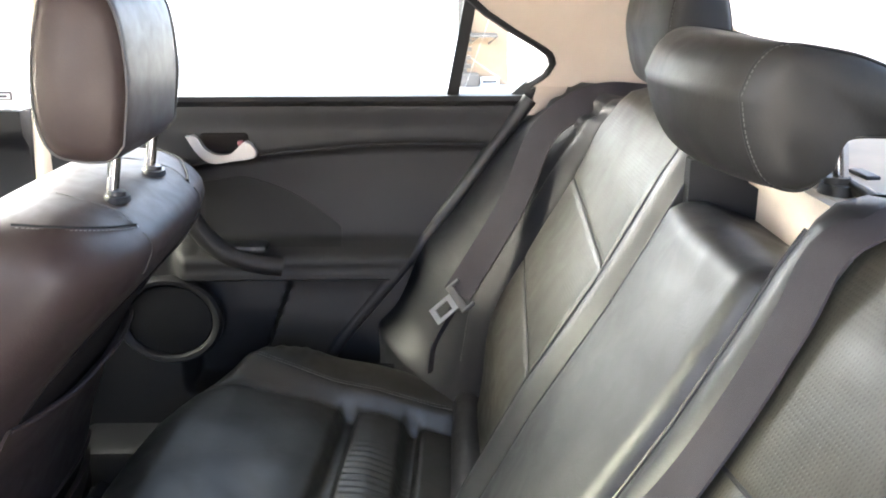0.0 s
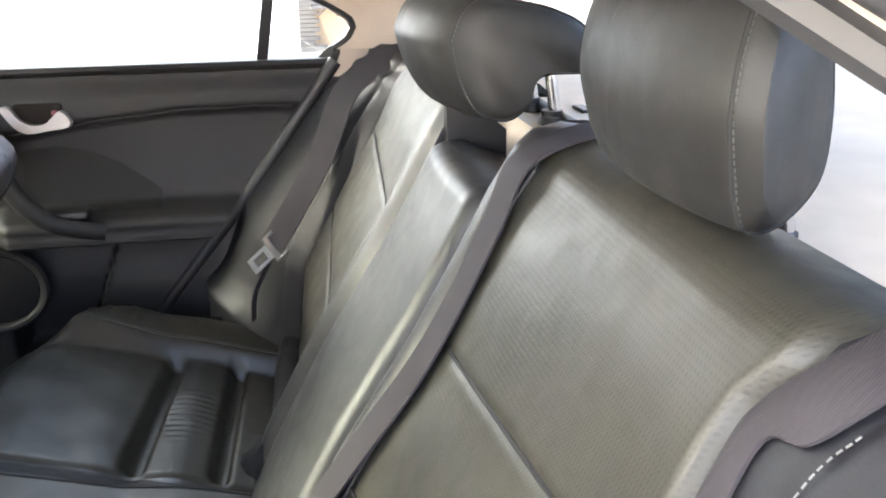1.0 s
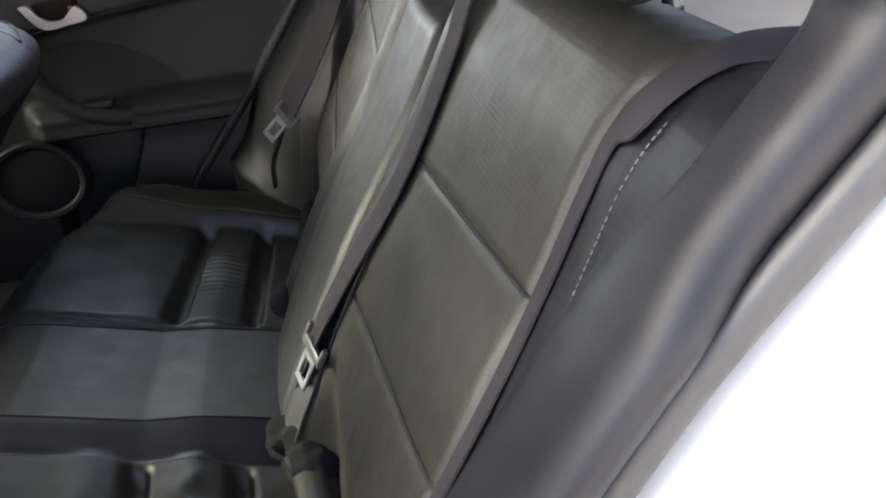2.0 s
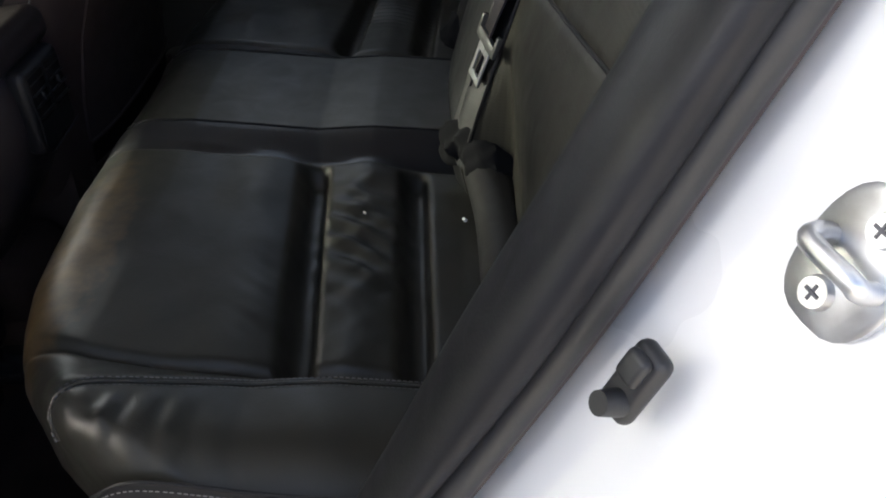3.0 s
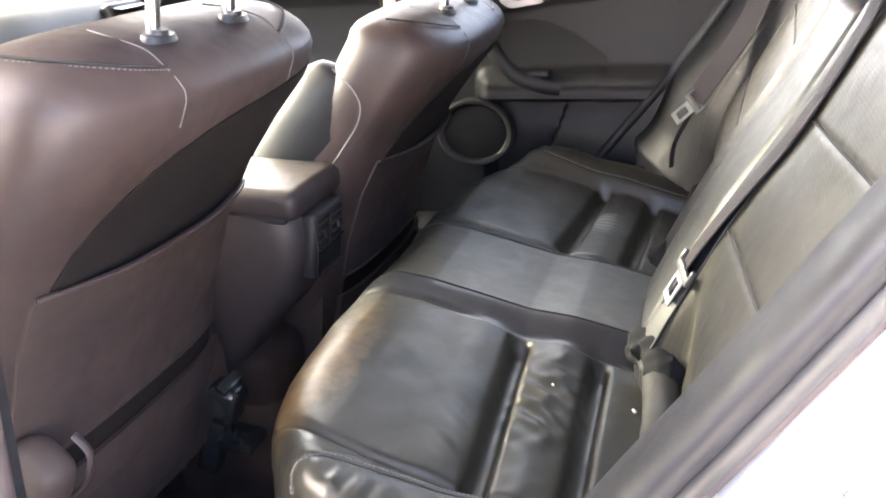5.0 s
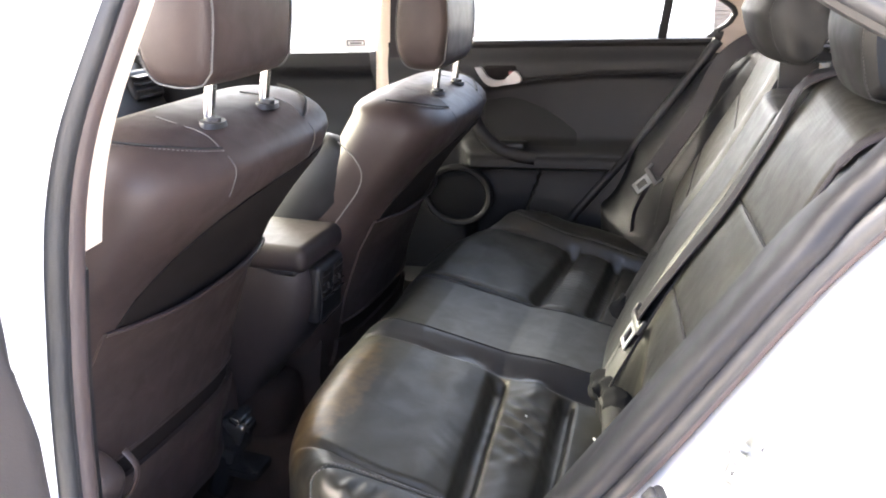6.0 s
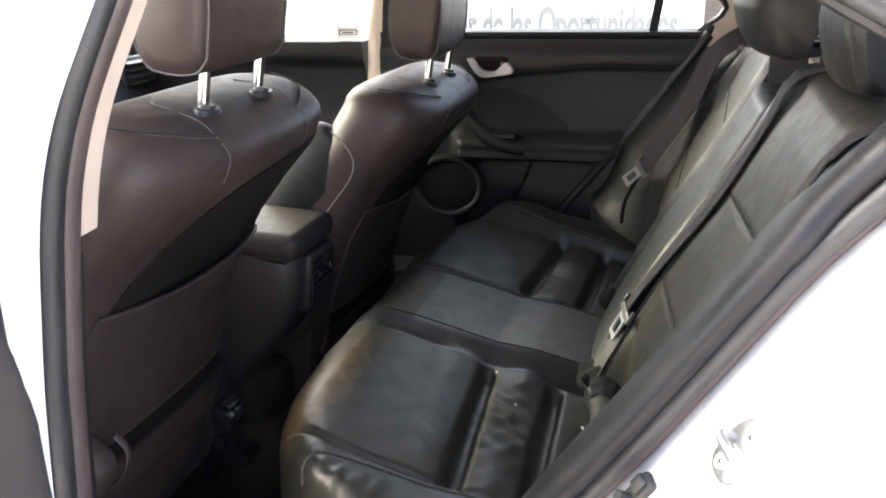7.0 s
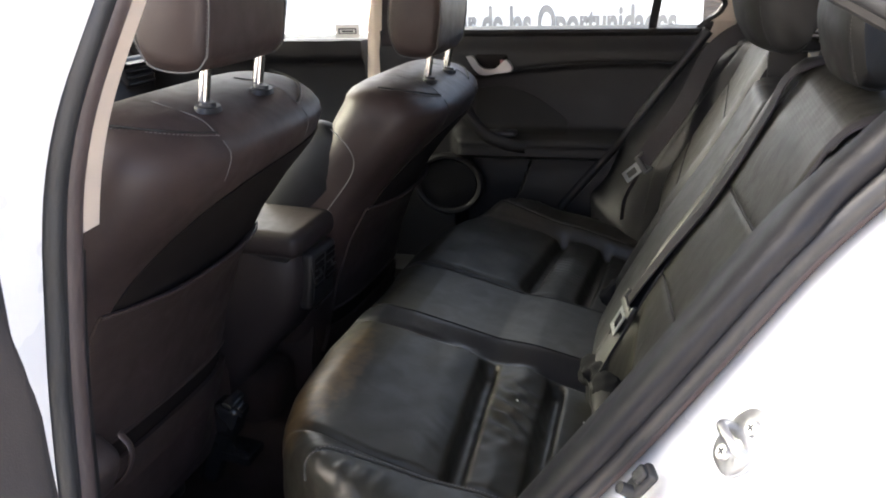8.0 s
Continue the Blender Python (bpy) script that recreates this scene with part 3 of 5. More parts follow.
part("post", sweep(pil(-0.82), [(-0.050, 0.0), (0.048, 0.0), (0.055, 0.012), (0.055, 0.09), (-0.050, 0.09)], (1, 0, 0)), PAINT, pillar, "white painted pillar")
part("seal", sweep(pil(-0.757, 0.004), circle(0.012, 10), (1, 0, 0)), RUBBER, pillar, "black rubber seal")
part("seal_lip", sweep(pil(-0.742, 0.008), circle(0.008, 10), (1, 0, 0)), RUBBER, pillar)
part("seal_flange", sweep(pil(-0.728, 0.004), circle(0.012, 10, 0.008), (1, 0, 0)), SEAL_BROWN, pillar, "brown-grey seal flange")
up_path = [p for p in pil(-0.700, 0.004) if p.z > 0.903]
part("trim", sweep(up_path, [(-0.020, 0.004), (-0.014, -0.002), (0.012, 0.0), (0.024, 0.014), (0.026, 0.09), (-0.020, 0.09)], (1, 0, 0)), BEIGE, pillar, "beige plastic pillar trim")
lo_path = [p for p in pil(-0.704, 0.012) if p.z <= 0.91]
part("lower_trim", sweep(lo_path, [(-0.016, 0.004), (-0.012, 0.0), (0.010, 0.002), (0.018, 0.014), (0.020, 0.09), (-0.016, 0.09)], (1, 0, 0)), PLASTIC, pillar, "dark brown lower pillar trim")

# right B pillar, seen between the doors
rp = thing("door_pillar", (0.74, 0.62, 0.40), "beige trimmed pillar with a hanging seat belt", "pillar")
part("trim", sweep(smooth_path([(0.735, 0.655, 0.40), (0.745, 0.628, 0.97), (0.68, 0.585, 1.16), (0.57, 0.545, 1.33)], 6), [(-0.03, -0.022), (-0.034, -0.012), (-0.034, 0.012), (-0.03, 0.022), (0.02, 0.050), (0.02, -0.050)], (1, 0, 0)), BEIGE, rp, "beige pillar trim")
part("belt", sweep(smooth_path([(0.692, 0.605, 0.62), (0.694, 0.596, 0.95), (0.630, 0.560, 1.15)], 6), [(-0.001, -0.023), (-0.001, 0.023), (0.001, 0.023), (0.001, -0.023)], (1, 0, 0)), WEBBING, rp, "grey webbing of the front seat belt")

# C pillar trims, parcel shelf
for sx in (-1, 1):
    ct = thing("pillar_trim", (sx * 0.66, -0.3, 1.0), "smooth beige trim of the rear roof pillar", "pillar trim")
    def cp(u, v, sx=sx):
        # u along the pillar from the shelf up to the roof, v from the quarter glass back to the rear window
        y0 = curve1([(0, -0.120), (0.04, -0.142), (0.107, -0.154), (0.15, -0.146), (0.18, -0.132), (0.25, -0.09), (0.325, -0.050), (1, 0.22)], u) if sx > 0 else curve1([(0, -0.30), (0.22, -0.275), (0.36, -0.19), (1, 0.16)], u)
        y1 = curve1([(0, -0.50), (0.33, -0.37), (1, -0.30)], u)
        z = 0.985 + 0.345 * u
        return Vector((sx * (0.685 - 0.13 * u - 0.035 * v), y0 + (y1 - y0) * v, z))
    solid("panel", cp, steps(0, 1, 40), steps(0, 1, 10), (sx * 0.02, 0, 0), BEIGE, ct)
    part("glass_edge", sweep([cp(u, 0.0) + Vector((sx * 0.012, 0.006, 0)) for u in steps(0, 1, 40)], circle(0.007, 8), (1, 0, 0)), RUBBER, ct, "black rubber glass seal")
shelf = thing("parcel_shelf", (0, -0.6, 0.985), "pale beige felt parcel shelf behind the rear seat", "shelf")
solid("shelf", lambda u, v: Vector((u * 0.66, -0.255 - 0.78 * v, 0.983 + 0.02 * v)), steps(-1, 1, 10), steps(0, 1, 10), (0, 0, -0.02), SHELF, shelf)
part("slot", rbox(0.035, 0.012, 0.004, pose(0.03, -0.325, 0.986), 0.001, 1), PLASTIC, shelf, "black anchor slot")
part("rim", tube([(-0.55, -0.275, 0.985), (0, -0.285, 0.990), (0.55, -0.275, 0.985)], 0.006), LEATHER, shelf)

# striker and door switch on the left jamb
striker = thing("door_striker", (-0.757, -0.135, 0.79), "zinc plated door striker with two screws", "striker")
TAN = Vector((0, -0.58, 0.815)).normalized()          # along the opening
JN = Vector((-0.45, 0.727, 0.518)).normalized()        # out of the jamb's face


def jamb_frame(p, turn=0.0):
    x = (TAN - JN * TAN.dot(JN)).normalized()
    y = JN.cross(x)
    return Matrix.Translation(p) @ Matrix((x, y, JN)).transposed().to_4x4() @ Matrix.Rotation(radians(turn), 4, "Z")


SM = jamb_frame((-0.7545, -0.143, 0.797), 0)
plate = []
for k in range(24):
    a = 2 * math.pi * k / 24
    plate.append(Vector((0.027 * math.copysign(abs(math.cos(a)) ** 0.8, math.cos(a)), 0.020 * math.copysign(abs(math.sin(a)) ** 0.7, math.sin(a)), 0)))
bm = loft([[p for p in plate], [p + Vector((0, 0, 0.004)) for p in plate], [p * 0.9 + Vector((0, 0, 0.0055)) for p in plate]])
bmesh.ops.transform(bm, matrix=SM, verts=bm.verts)
part("plate", bm, STEEL, striker)
bm = tube([(-0.002, -0.012, 0.0), (-0.002, -0.012, 0.013), (0, -0.009, 0.018), (0, 0.009, 0.018), (0.002, 0.012, 0.013), (0.002, 0.012, 0.0)], 0.0040, 10, 5, (1, 0, 0.02))
bmesh.ops.transform(bm, matrix=SM, verts=bm.verts)
part("loop", bm, STEEL, striker, "steel striker loop")
for dx in (-0.015, 0.015):
    sc = part("screw", joined(cyl(0.0065, 0.004, SM @ pose(dx, 0.002 if dx < 0 else -0.002, 0.007), 16, 0.0055)), STEEL, striker)
    part("cross_slot", joined(rbox(0.006, 0.0012, 0.0006, SM @ pose(dx, 0.002 if dx < 0 else -0.002, 0.0092), 0), rbox(0.0012, 0.006, 0.0006, SM @ pose(dx, 0.002 if dx < 0 else -0.002, 0.0093), 0)), PRINT, sc)
switch = thing("door_switch", (-0.72, -0.075, 0.735), "black rubber door light switch", "switch")
WM = jamb_frame((-0.737, -0.074, 0.741), -90)
part("body", rbox(0.018, 0.035, 0.010, WM @ pose(0, 0, 0.006), 0.0065, 4), RUBBER, switch)
part("cap", rbox(0.012, 0.014, 0.006, WM @ pose(0.0, 0.008, 0.013), 0.003, 3), RUBBER, switch)
part("plunger", cyl(0.0062, 0.016, WM @ pose(0.002, -0.009, 0.013), 16, 0.005), RUBBER, switch, "black rubber plunger")

# ---------------------------------------------------------------- rear seat cushion
bench = thing("rear_bench", (0, 0.1, 0.30), "black leather rear bench seat with grey stitching", "car seat")
YB = -0.06


def front_y(x):
    a = abs(x)
    return curve1([(0, 0.414), (0.08, 0.417), (0.14, 0.426), (0.22, 0.426), (0.30, 0.421), (0.36, 0.414), (0.41, 0.402), (0.44, 0.391), (0.47, 0.375), (0.50, 0.352), (0.53, 0.325), (0.56, 0.294), (0.59, 0.252), (0.612, 0.205)], a)


def pad_base(y):
    """Foot of the outer bolster's inner flank."""
    return curve1([(0.0, 0.474), (0.10, 0.478), (0.157, 0.478), (0.25, 0.478), (0.306, 0.472), (0.357, 0.455), (0.40, 0.436)], y)


def bolster_seam(y):
    """Stitched top edge of the outer bolster's inner flank."""
    return curve1([(0.0, 0.498), (0.10, 0.502), (0.15, 0.505), (0.20, 0.510), (0.24, 0.516), (0.275, 0.521), (0.306, 0.530), (0.325, 0.545)], y)


def seat_z(y):
    return curve1([(-0.07, 0.492), (0.03, 0.514), (0.12, 0.541), (0.178, 0.552), (0.25, 0.577), (0.31, 0.596), (0.36, 0.606), (0.45, 0.612)], y)


def channel(y, c, w):
    """A sewn channel with a flat bottom and steep sides."""
    return math.exp(-((y - c) / w) ** 4)


def cushion(x, y):
    a = abs(x)
    z = seat_z(y)
    back = 1 - sstep(0.0, 0.37, y)
    z += (0.007 + 0.019 * back) * (1 - sstep(0.098, 0.146, a))            # raised centre
    e1, e2 = pad_base(y), bolster_seam(y)
    tall = 0.018 if x < 0 else 0.030
    fade = 1 - 0.6 * sstep(0.28, 0.38, y)
    z += tall * fade * sstep(e1, e2, a)                                     # outer bolster
    z += 0.006 * fade * math.sin(math.pi * min(1.0, max(0.0, (a - e2) / (0.625 - e2))))
    z -= 0.0065 * bump01(a, e1 + 0.002, 0.0055) * sstep(0.395, 0.34, y)
    z -= 0.0022 * bump01(a, e2, 0.0035) * sstep(0.345, 0.315, y)
    pad = sstep(0.134, 0.147, a) * (1 - sstep(e1 - 0.004, e1 + 0.014, a))
    if pad > 0:
        f = (a - 0.142) / 0.35
        g1, g2 = 0.180 - 0.024 * f, 0.080 - 0.014 * f
        z -= pad * sstep(0.146, 0.176, a) * (0.022 * channel(y, g1, 0.0125) + 0.019 * channel(y, g2, 0.0115))
        z += pad * 0.007 * bump01(y, (g1 + g2) / 2, 0.034)
        z += pad * 0.005 * bump01(y, g1 + 0.045, 0.035)
        w = math.exp(-((y - 0.5 * (g1 + g2)) / 0.036) ** 2)
        if x < 0:
            # slanting creases of the sat-on strip
            u = (a - 0.30) * 0.9 + (y - 0.13) * 0.55
            z += pad * w * bump01(a, 0.290, 0.075) * 0.0030 * math.sin(u * 210 + 2.0 * noise.noise(Vector((x * 18, y * 18, 4.0))))
            z += pad * w * 0.0026 * noise.noise(Vector((x * 40 + y * 26, y * 30, 3.1)))
            z += pad * 0.0035 * bump01(y, g1 + 0.030, 0.018) * bump01(a, 0.385, 0.045) * noise.noise(Vector((x * 62 - y * 48, y * 20, 6.6)))
        else:
            # a ladder of short pleats
            z += pad * w * bump01(a, 0.310, 0.050) * 0.0022 * math.sin(a * 430 + 0.8 * noise.noise(Vector((x * 9, y * 25, 7.7))))
        z += pad * 0.0016 * noise.noise(Vector((x * 16, y * 22, 1.0)))
        z -= 0.004 * bump01(a, 0.146, 0.006)
    # fine wrinkles round the worn front end of the outer bolster
    z += 0.0056 * bump01(y, 0.265, 0.055) * sstep(e2 + 0.006, e2 + 0.030, a) * noise.noise(Vector((x * 16 + y * 25, y * 80, 2.3)))
    z += 0.0010 * sstep(e2, e2 + 0.02, a) * noise.noise(Vector((x * 20, y * 26, 8.1)))
    # rounded front and outer edges
    r1 = 0.070 - 0.032 * sstep(0.44, 0.56, a)
    k1 = min(1, max(0, r1 - (front_y(x) - y)) / r1)
    k2 = min(1, max(0, 0.060 - (0.612 - a)) / 0.060)
    z -= min(r1, r1 * (1 - math.sqrt(1 - k1 * k1)) + 0.026 * (1 - math.sqrt(1 - k2 * k2)))
    return z


def cushion_pad(name, x0, x1, nx, mat):
    xs = steps(x0, x1, nx)
    ss = [1 - (1 - s) ** 1.10 for s in steps(0, 1, 150)]
    rows = []
    for s in ss:
        row = []
        for x in xs:
            yf = front_y(x)
            y = YB + (yf - YB) * s
            row.append(Vector((x, y, cushion(x, y))))
        rows.append(row)
    # the front falls to the heel board and tucks under
    for dz, dy in ((0.012, 0.0), (0.05, 0.003), (0.10, -0.010), (0.15, -0.040), (0.19, -0.070)):
        rows.append([Vector((x * (1 - 0.3 * max(0, -dy)), front_y(x) + dy, min(cushion(x, front_y(x)), 0.565) - dz)) for x in xs])
    n = len(xs)
    verts = [p for r in rows for p in r]
    faces = [(j * n + i, j * n + i + 1, (j + 1) * n + i + 1, (j + 1) * n + i) for j in range(len(rows) - 1) for i in range(n - 1)]
    if abs(x0) > 0.6 or abs(x1) > 0.6:
        col = 0 if x0 < -0.6 else n - 1
        base = len(verts)
        for k, (dz, dx) in enumerate(((0.03, 0.003), (0.07, 0.0), (0.11, 0.02), (0.15, 0.04))):
            for r in rows[:len(ss)]:
                p = r[col]
                verts.append(Vector((p.x + (dx if p.x < 0 else -dx), p.y, p.z - dz)))
        prev = [j * n + col for j in range(len(ss))]
        for k in range(4):
            cur = [base + k * len(ss) + j for j in range(len(ss))]
            for j in range(len(ss) - 1):
                faces.append((prev[j], prev[j + 1], cur[j + 1], cur[j]))
            prev = cur
    bm = bmesh.new()
    bv = [bm.verts.new(p) for p in verts]
    for f in faces:
        bm.faces.new([bv[i] for i in f])
    return part(name, bm, mat, bench, "", 60)


cushion_pad("outer_pad", -0.612, -0.147, 150, LEATHER_WORN)
# flanks carry the reflected sky as a blue tint in their colour
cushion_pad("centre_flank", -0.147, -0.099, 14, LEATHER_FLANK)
cushion_pad("centre_pad", -0.099, 0.099, 40, LEATHER)
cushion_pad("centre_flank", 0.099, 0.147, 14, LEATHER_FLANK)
cushion_pad("outer_pad", 0.147, 0.612, 140, LEATHER)


def on_cushion(pts, lift=0.0012, n=12):
    return [Vector((p.x, p.y, cushion(p.x, p.y) + lift)) for p in smooth_path([(x, y, 0) for x, y in pts], n)]


for sx in (-1, 1):
    lip = on_cushion([(sx * 0.0995, y) for y in (0.385, 0.30, 0.20, 0.10, 0.0)], 0.0004)
    part("piping", sweep(lip, circle(0.0014, 6), (0, 0, 1)), LEATHER_RIDGE, bench)
    seam = on_cushion([(sx * 0.545, 0.310), (sx * 0.537, 0.312), (sx * 0.528, 0.298)] + [(sx * bolster_seam(y), y) for y in (0.275, 0.24, 0.20, 0.15, 0.10, 0.05, -0.02)])
    part("piping", sweep(seam, circle(0.0016, 6), (0, 0, 1)), LEATHER, bench)
    stitches([p + Vector((sx * 0.004, 0, 0.0006)) for p in seam], (0, 0, 1), THREAD, bench)
    stitches([p + Vector((sx * -0.004, 0, 0.0006)) for p in seam], (0, 0, 1), THREAD, bench)

# dark heel board under the cushion
slab("heel_board", -0.60, 0.60, -0.02, 0.30, 0.27, 0.46, CARPET, bench, "dark carpeted heel board", 0.03)
for sx in (-1, 1):
    # D-shaped side apron with its stitched upper edge, on the cushion's side
    tops = smooth_path([(0.584, 0.289, 0.538), (0.589, 0.276, 0.561), (0.595, 0.247, 0.579), (0.599, 0.215, 0.580), (0.605, 0.149, 0.564), (0.611, 0.092, 0.556), (0.616, 0.030, 0.545)], 6)
    lows = smooth_path([(0.584, 0.288, 0.534), (0.588, 0.268, 0.507), (0.594, 0.240, 0.485), (0.600, 0.195, 0.476), (0.605, 0.154, 0.490), (0.610, 0.110, 0.520), (0.616, 0.030, 0.530)], 6)

    def apron(u, v, sx=sx, tops=tops, lows=lows):
        k = min(len(tops) - 1, int(round(u * (len(tops) - 1))))
        p = tops[k].lerp(lows[k], v)
        bulge = 0.016 * math.sin(math.pi * min(1, v * 0.8 + 0.03)) * math.sin(math.pi * min(1, 0.12 + u * 0.8)) - 0.012 * v ** 4
        return Vector((sx * (p.x + 0.004 + bulge), p.y + 0.4 * bulge * (1 - u), p.z))
    n = len(tops) - 1
    solid("side_apron", apron, steps(0, 1, n), steps(0, 1, 14), (-sx * 0.010, -0.004, -0.028), LEATHER_MATT, bench, "smooth dark apron below the cushion")
    stitches([apron(k / n, 0.035) + Vector((sx * 0.0012, 0.0006, 0)) for k in range(n + 1)], (sx * 0.9, 0.3, 0.3), THREAD, bench)
    part("apron_seam", sweep([apron(k / n, 0.0) + Vector((0, 0, 0.001)) for k in range(n + 1)], circle(0.0016, 6), (0, 0, 1)), LEATHER_MATT, bench)

# ---------------------------------------------------------------- rear seat back
BACK = [(0.500, 0.020), (0.540, 0.022), (0.600, -0.006), (0.724, -0.072), (0.832, -0.140), (0.900, -0.178), (0.950, -0.204), (0.985, -0.226)]


def back_y(z):
    return curve1([(a, b) for a, b in BACK], z)


BN = Vector((0, 0.88, 0.475)).normalized()


def pad_edge(z, sx=1):
    """Outer edge of the backrest pad; the seat on the door side that stands open has the narrower bolster."""
    if sx < 0:
        return curve1([(0.50, 0.560), (0.80, 0.550), (0.90, 0.544), (0.965, 0.540), (1.0, 0.556)], z)
    return curve1([(0.42, 0.480), (0.60, 0.492), (0.69, 0.502), (0.75, 0.514), (0.81, 0.518), (0.90, 0.528), (0.985, 0.542)], z)


def door_rear(z):
    """Rear edge of the closed rear door."""
    return curve1([(0.30, 0.30), (0.50, 0.245), (0.578, 0.195), (0.715, 0.080), (0.80, 0.015), (0.899, -0.055), (0.97, -0.108)], z)


def back_h(x, z):
    """How far the upholstery stands out from the back's base surface."""
    a = abs(x)
    h = 0.0
    h += 0.018 * bump01(a, 0.156, 0.030)                                     # ridge beside the armrest
    e = pad_edge(z, -1 if x < 0 else 1)
    inner = sstep(0.185, 0.205, a) * (1 - sstep(e - 0.012, e, a))
    zu, zl = 0.847 + 0.028 * (a - 0.2) / 0.3, 0.724 + 0.040 * (a - 0.2) / 0.3
    h += inner * (0.006 - 0.0016 * bump01(z, zu, 0.0035) - 0.0016 * bump01(z, zl, 0.0035))
    h += inner * 0.003 * (bump01(z, 0.5 * (zu + zl), 0.05) + bump01(z, zu + 0.06, 0.05))
    h += inner * 0.0012 * noise.noise(Vector((x * 14, z * 14, 5)))
    h -= 0.045 * sstep(0.190, 0.215, a) * (1 - sstep(0.56, 0.70, z))
    h -= 0.006 * bump01(a, e + 0.002, 0.004)
    if a > e and x > 0:
        reach = min(0.162, (door_rear(z + 0.045) - 0.022 - back_y(z)) / 0.88)
        h += max(0.03, reach) * (1 - 0.45 * sstep(0.88, 0.985, z)) * math.sin(math.pi / 2 * min(1.0, (a - e) / (0.692 - e))) ** 1.1
    elif a > e:
        h += 0.016 * math.sin(math.pi / 2 * min(1.0, (a - e) / (0.650 - e))) ** 0.5      # outer bolster, rising to the trim
    h -= 0.0025 * bump01(a, e + (0.042 if x > 0 else 0.056), 0.004)
    return h


def shoulder(x, z):
    """How far the top of the backrest falls off towards its outer corner."""
    return 0.03 * sstep(0.50, 0.60, x) * sstep(0.93, 0.985, z)


def back_piece(name, sx, us, edges, mat):
    """One upholstered piece of the backrest; edges(z) gives its inner and outer |x|."""
    zs = steps(0.42 if name == "side_bolster" and sx > 0 else 0.50, 0.985, 190)

    def at(u, z, dy=0.0, dz=0.0, k=1.0):
        a0, a1 = edges(z)
        x = sx * (a0 + (a1 - a0) * u)
        drop = shoulder(x, z)
        return Vector((x, back_y(z) + dy, z + dz - drop)) + BN * back_h(x, z) * k
    rows = [[at(u, z) for u in us] for z in zs]
    for ay, az, k in ((-0.012, 0.012, 0.9), (-0.032, 0.018, 0.6), (-0.06, 0.014, 0.2), (-0.08, -0.004, 0)):
        rows.append([at(u, 0.985, ay, az, k) for u in us])
    n = len(us)
    bm = bmesh.new()
    lines = [[bm.verts.new(p) for p in r] for r in rows]
    for a, b in zip(lines, lines[1:]):
        for i in range(n - 1):
            bm.faces.new((a[i], a[i + 1], b[i + 1], b[i]))
    # close both sides back to the body
    for col in (0, n - 1):
        side = [bm.verts.new(r[col] + Vector((0, -0.09 if k < len(zs) else -0.02, 0))) for k, r in enumerate(rows)]
        edge = [l[col] for l in lines]
        for i in range(len(edge) - 1):
            bm.faces.new((edge[i], edge[i + 1], side[i + 1], side[i]))
    return part(name, bm, mat, bench, "", 60)


def back_wing(sx):
    back_piece("ridge", sx, steps(0, 1, 28), lambda z: (0.122, 0.1925), LEATHER_RIDGE)
    back_piece("backrest", sx, steps(0, 1, 80), lambda z: (0.1925, pad_edge(z, sx) + 0.001), LEATHER_PERF)
    back_piece("side_bolster", sx, steps(0, 1, 40), lambda z: (pad_edge(z, sx) + 0.002, 0.682 if sx < 0 else 0.694), TRIM_LEATHER)


def on_back(pts, lift=0.0012, n=12):
    out = []
    for p in smooth_path([(x, 0, z) for x, z in pts], n):
        out.append(Vector((p.x, back_y(p.z), p.z - shoulder(p.x, p.z))) + BN * (back_h(p.x, p.z) + lift))
    return out


for sx in (-1, 1):
    back_wing(sx)
    e = on_back([(sx * (pad_edge(z, sx) + (0.040 if sx > 0 else 0.056)), z) for z in (0.60, 0.69, 0.76, 0.83, 0.90, 0.96, 0.984)])
    stitches(e, BN, THREAD, bench)
    for za, slope in ((0.847, 0.028), (0.724, 0.040)):
        part("seam", sweep(on_back([(sx * x, za + slope * (x - 0.2) / 0.3) for x in steps(0.192, pad_edge(za, sx) - 0.004, 12)], 0.0002, 3), circle(0.0018, 6), (0, 0, 1)), THREAD_BLACK, bench)
    part("piping", sweep(on_back([(sx * 0.1930, z) for z in steps(0.57, 0.978, 14)], 0.0012, 3), circle(0.0024, 8), (1, 0, 0)), LEATHER_RIDGE, bench)
    part("piping", sweep(on_back([(sx * 0.1235, z) for z in steps(0.57, 0.978, 14)], 0.0012, 3), circle(0.0020, 8), (1, 0, 0)), LEATHER_RIDGE, bench)
    part("bottom_roll", sweep(smooth_path([(sx * 0.185, 0.002, 0.542), (sx * 0.28, -0.008, 0.532), (sx * 0.42, -0.012, 0.532), (sx * 0.52, -0.020, 0.54)], 6), circle(0.022, 14, 0.024), (0, 0, 1)), LEATHER_MATT, bench)

# centre armrest, folded up, with the recess above it
def arm_f(u, v):
    x = 0.118 * u
    z = 0.535 + (0.952 - 0.535) * v
    edge = 1 - max(0, (abs(u) - 0.86) / 0.14) ** 2
    topr = 1 - max(0, (v - 0.95) / 0.05) ** 2
    return Vector((x, back_y(z), z)) + BN * (0.012 + 0.008 * (1 - u * u)) * edge * topr - BN * 0.012 * (1 - edge * topr)


solid("armrest", arm_f, steps(-1, 1, 28), steps(0, 1, 44), (0, -0.05, -0.02), LEATHER_RIDGE, bench, "folded centre armrest in smooth black leather")
slab("recess_back", -0.122, 0.122, -0.285, -0.265, 0.90, 0.984, SHELF, bench, "pale lining of the armrest recess")
slab("recess_cheek", 0.105, 0.122, -0.275, -0.20, 0.92, 0.984, PLASTIC, bench)


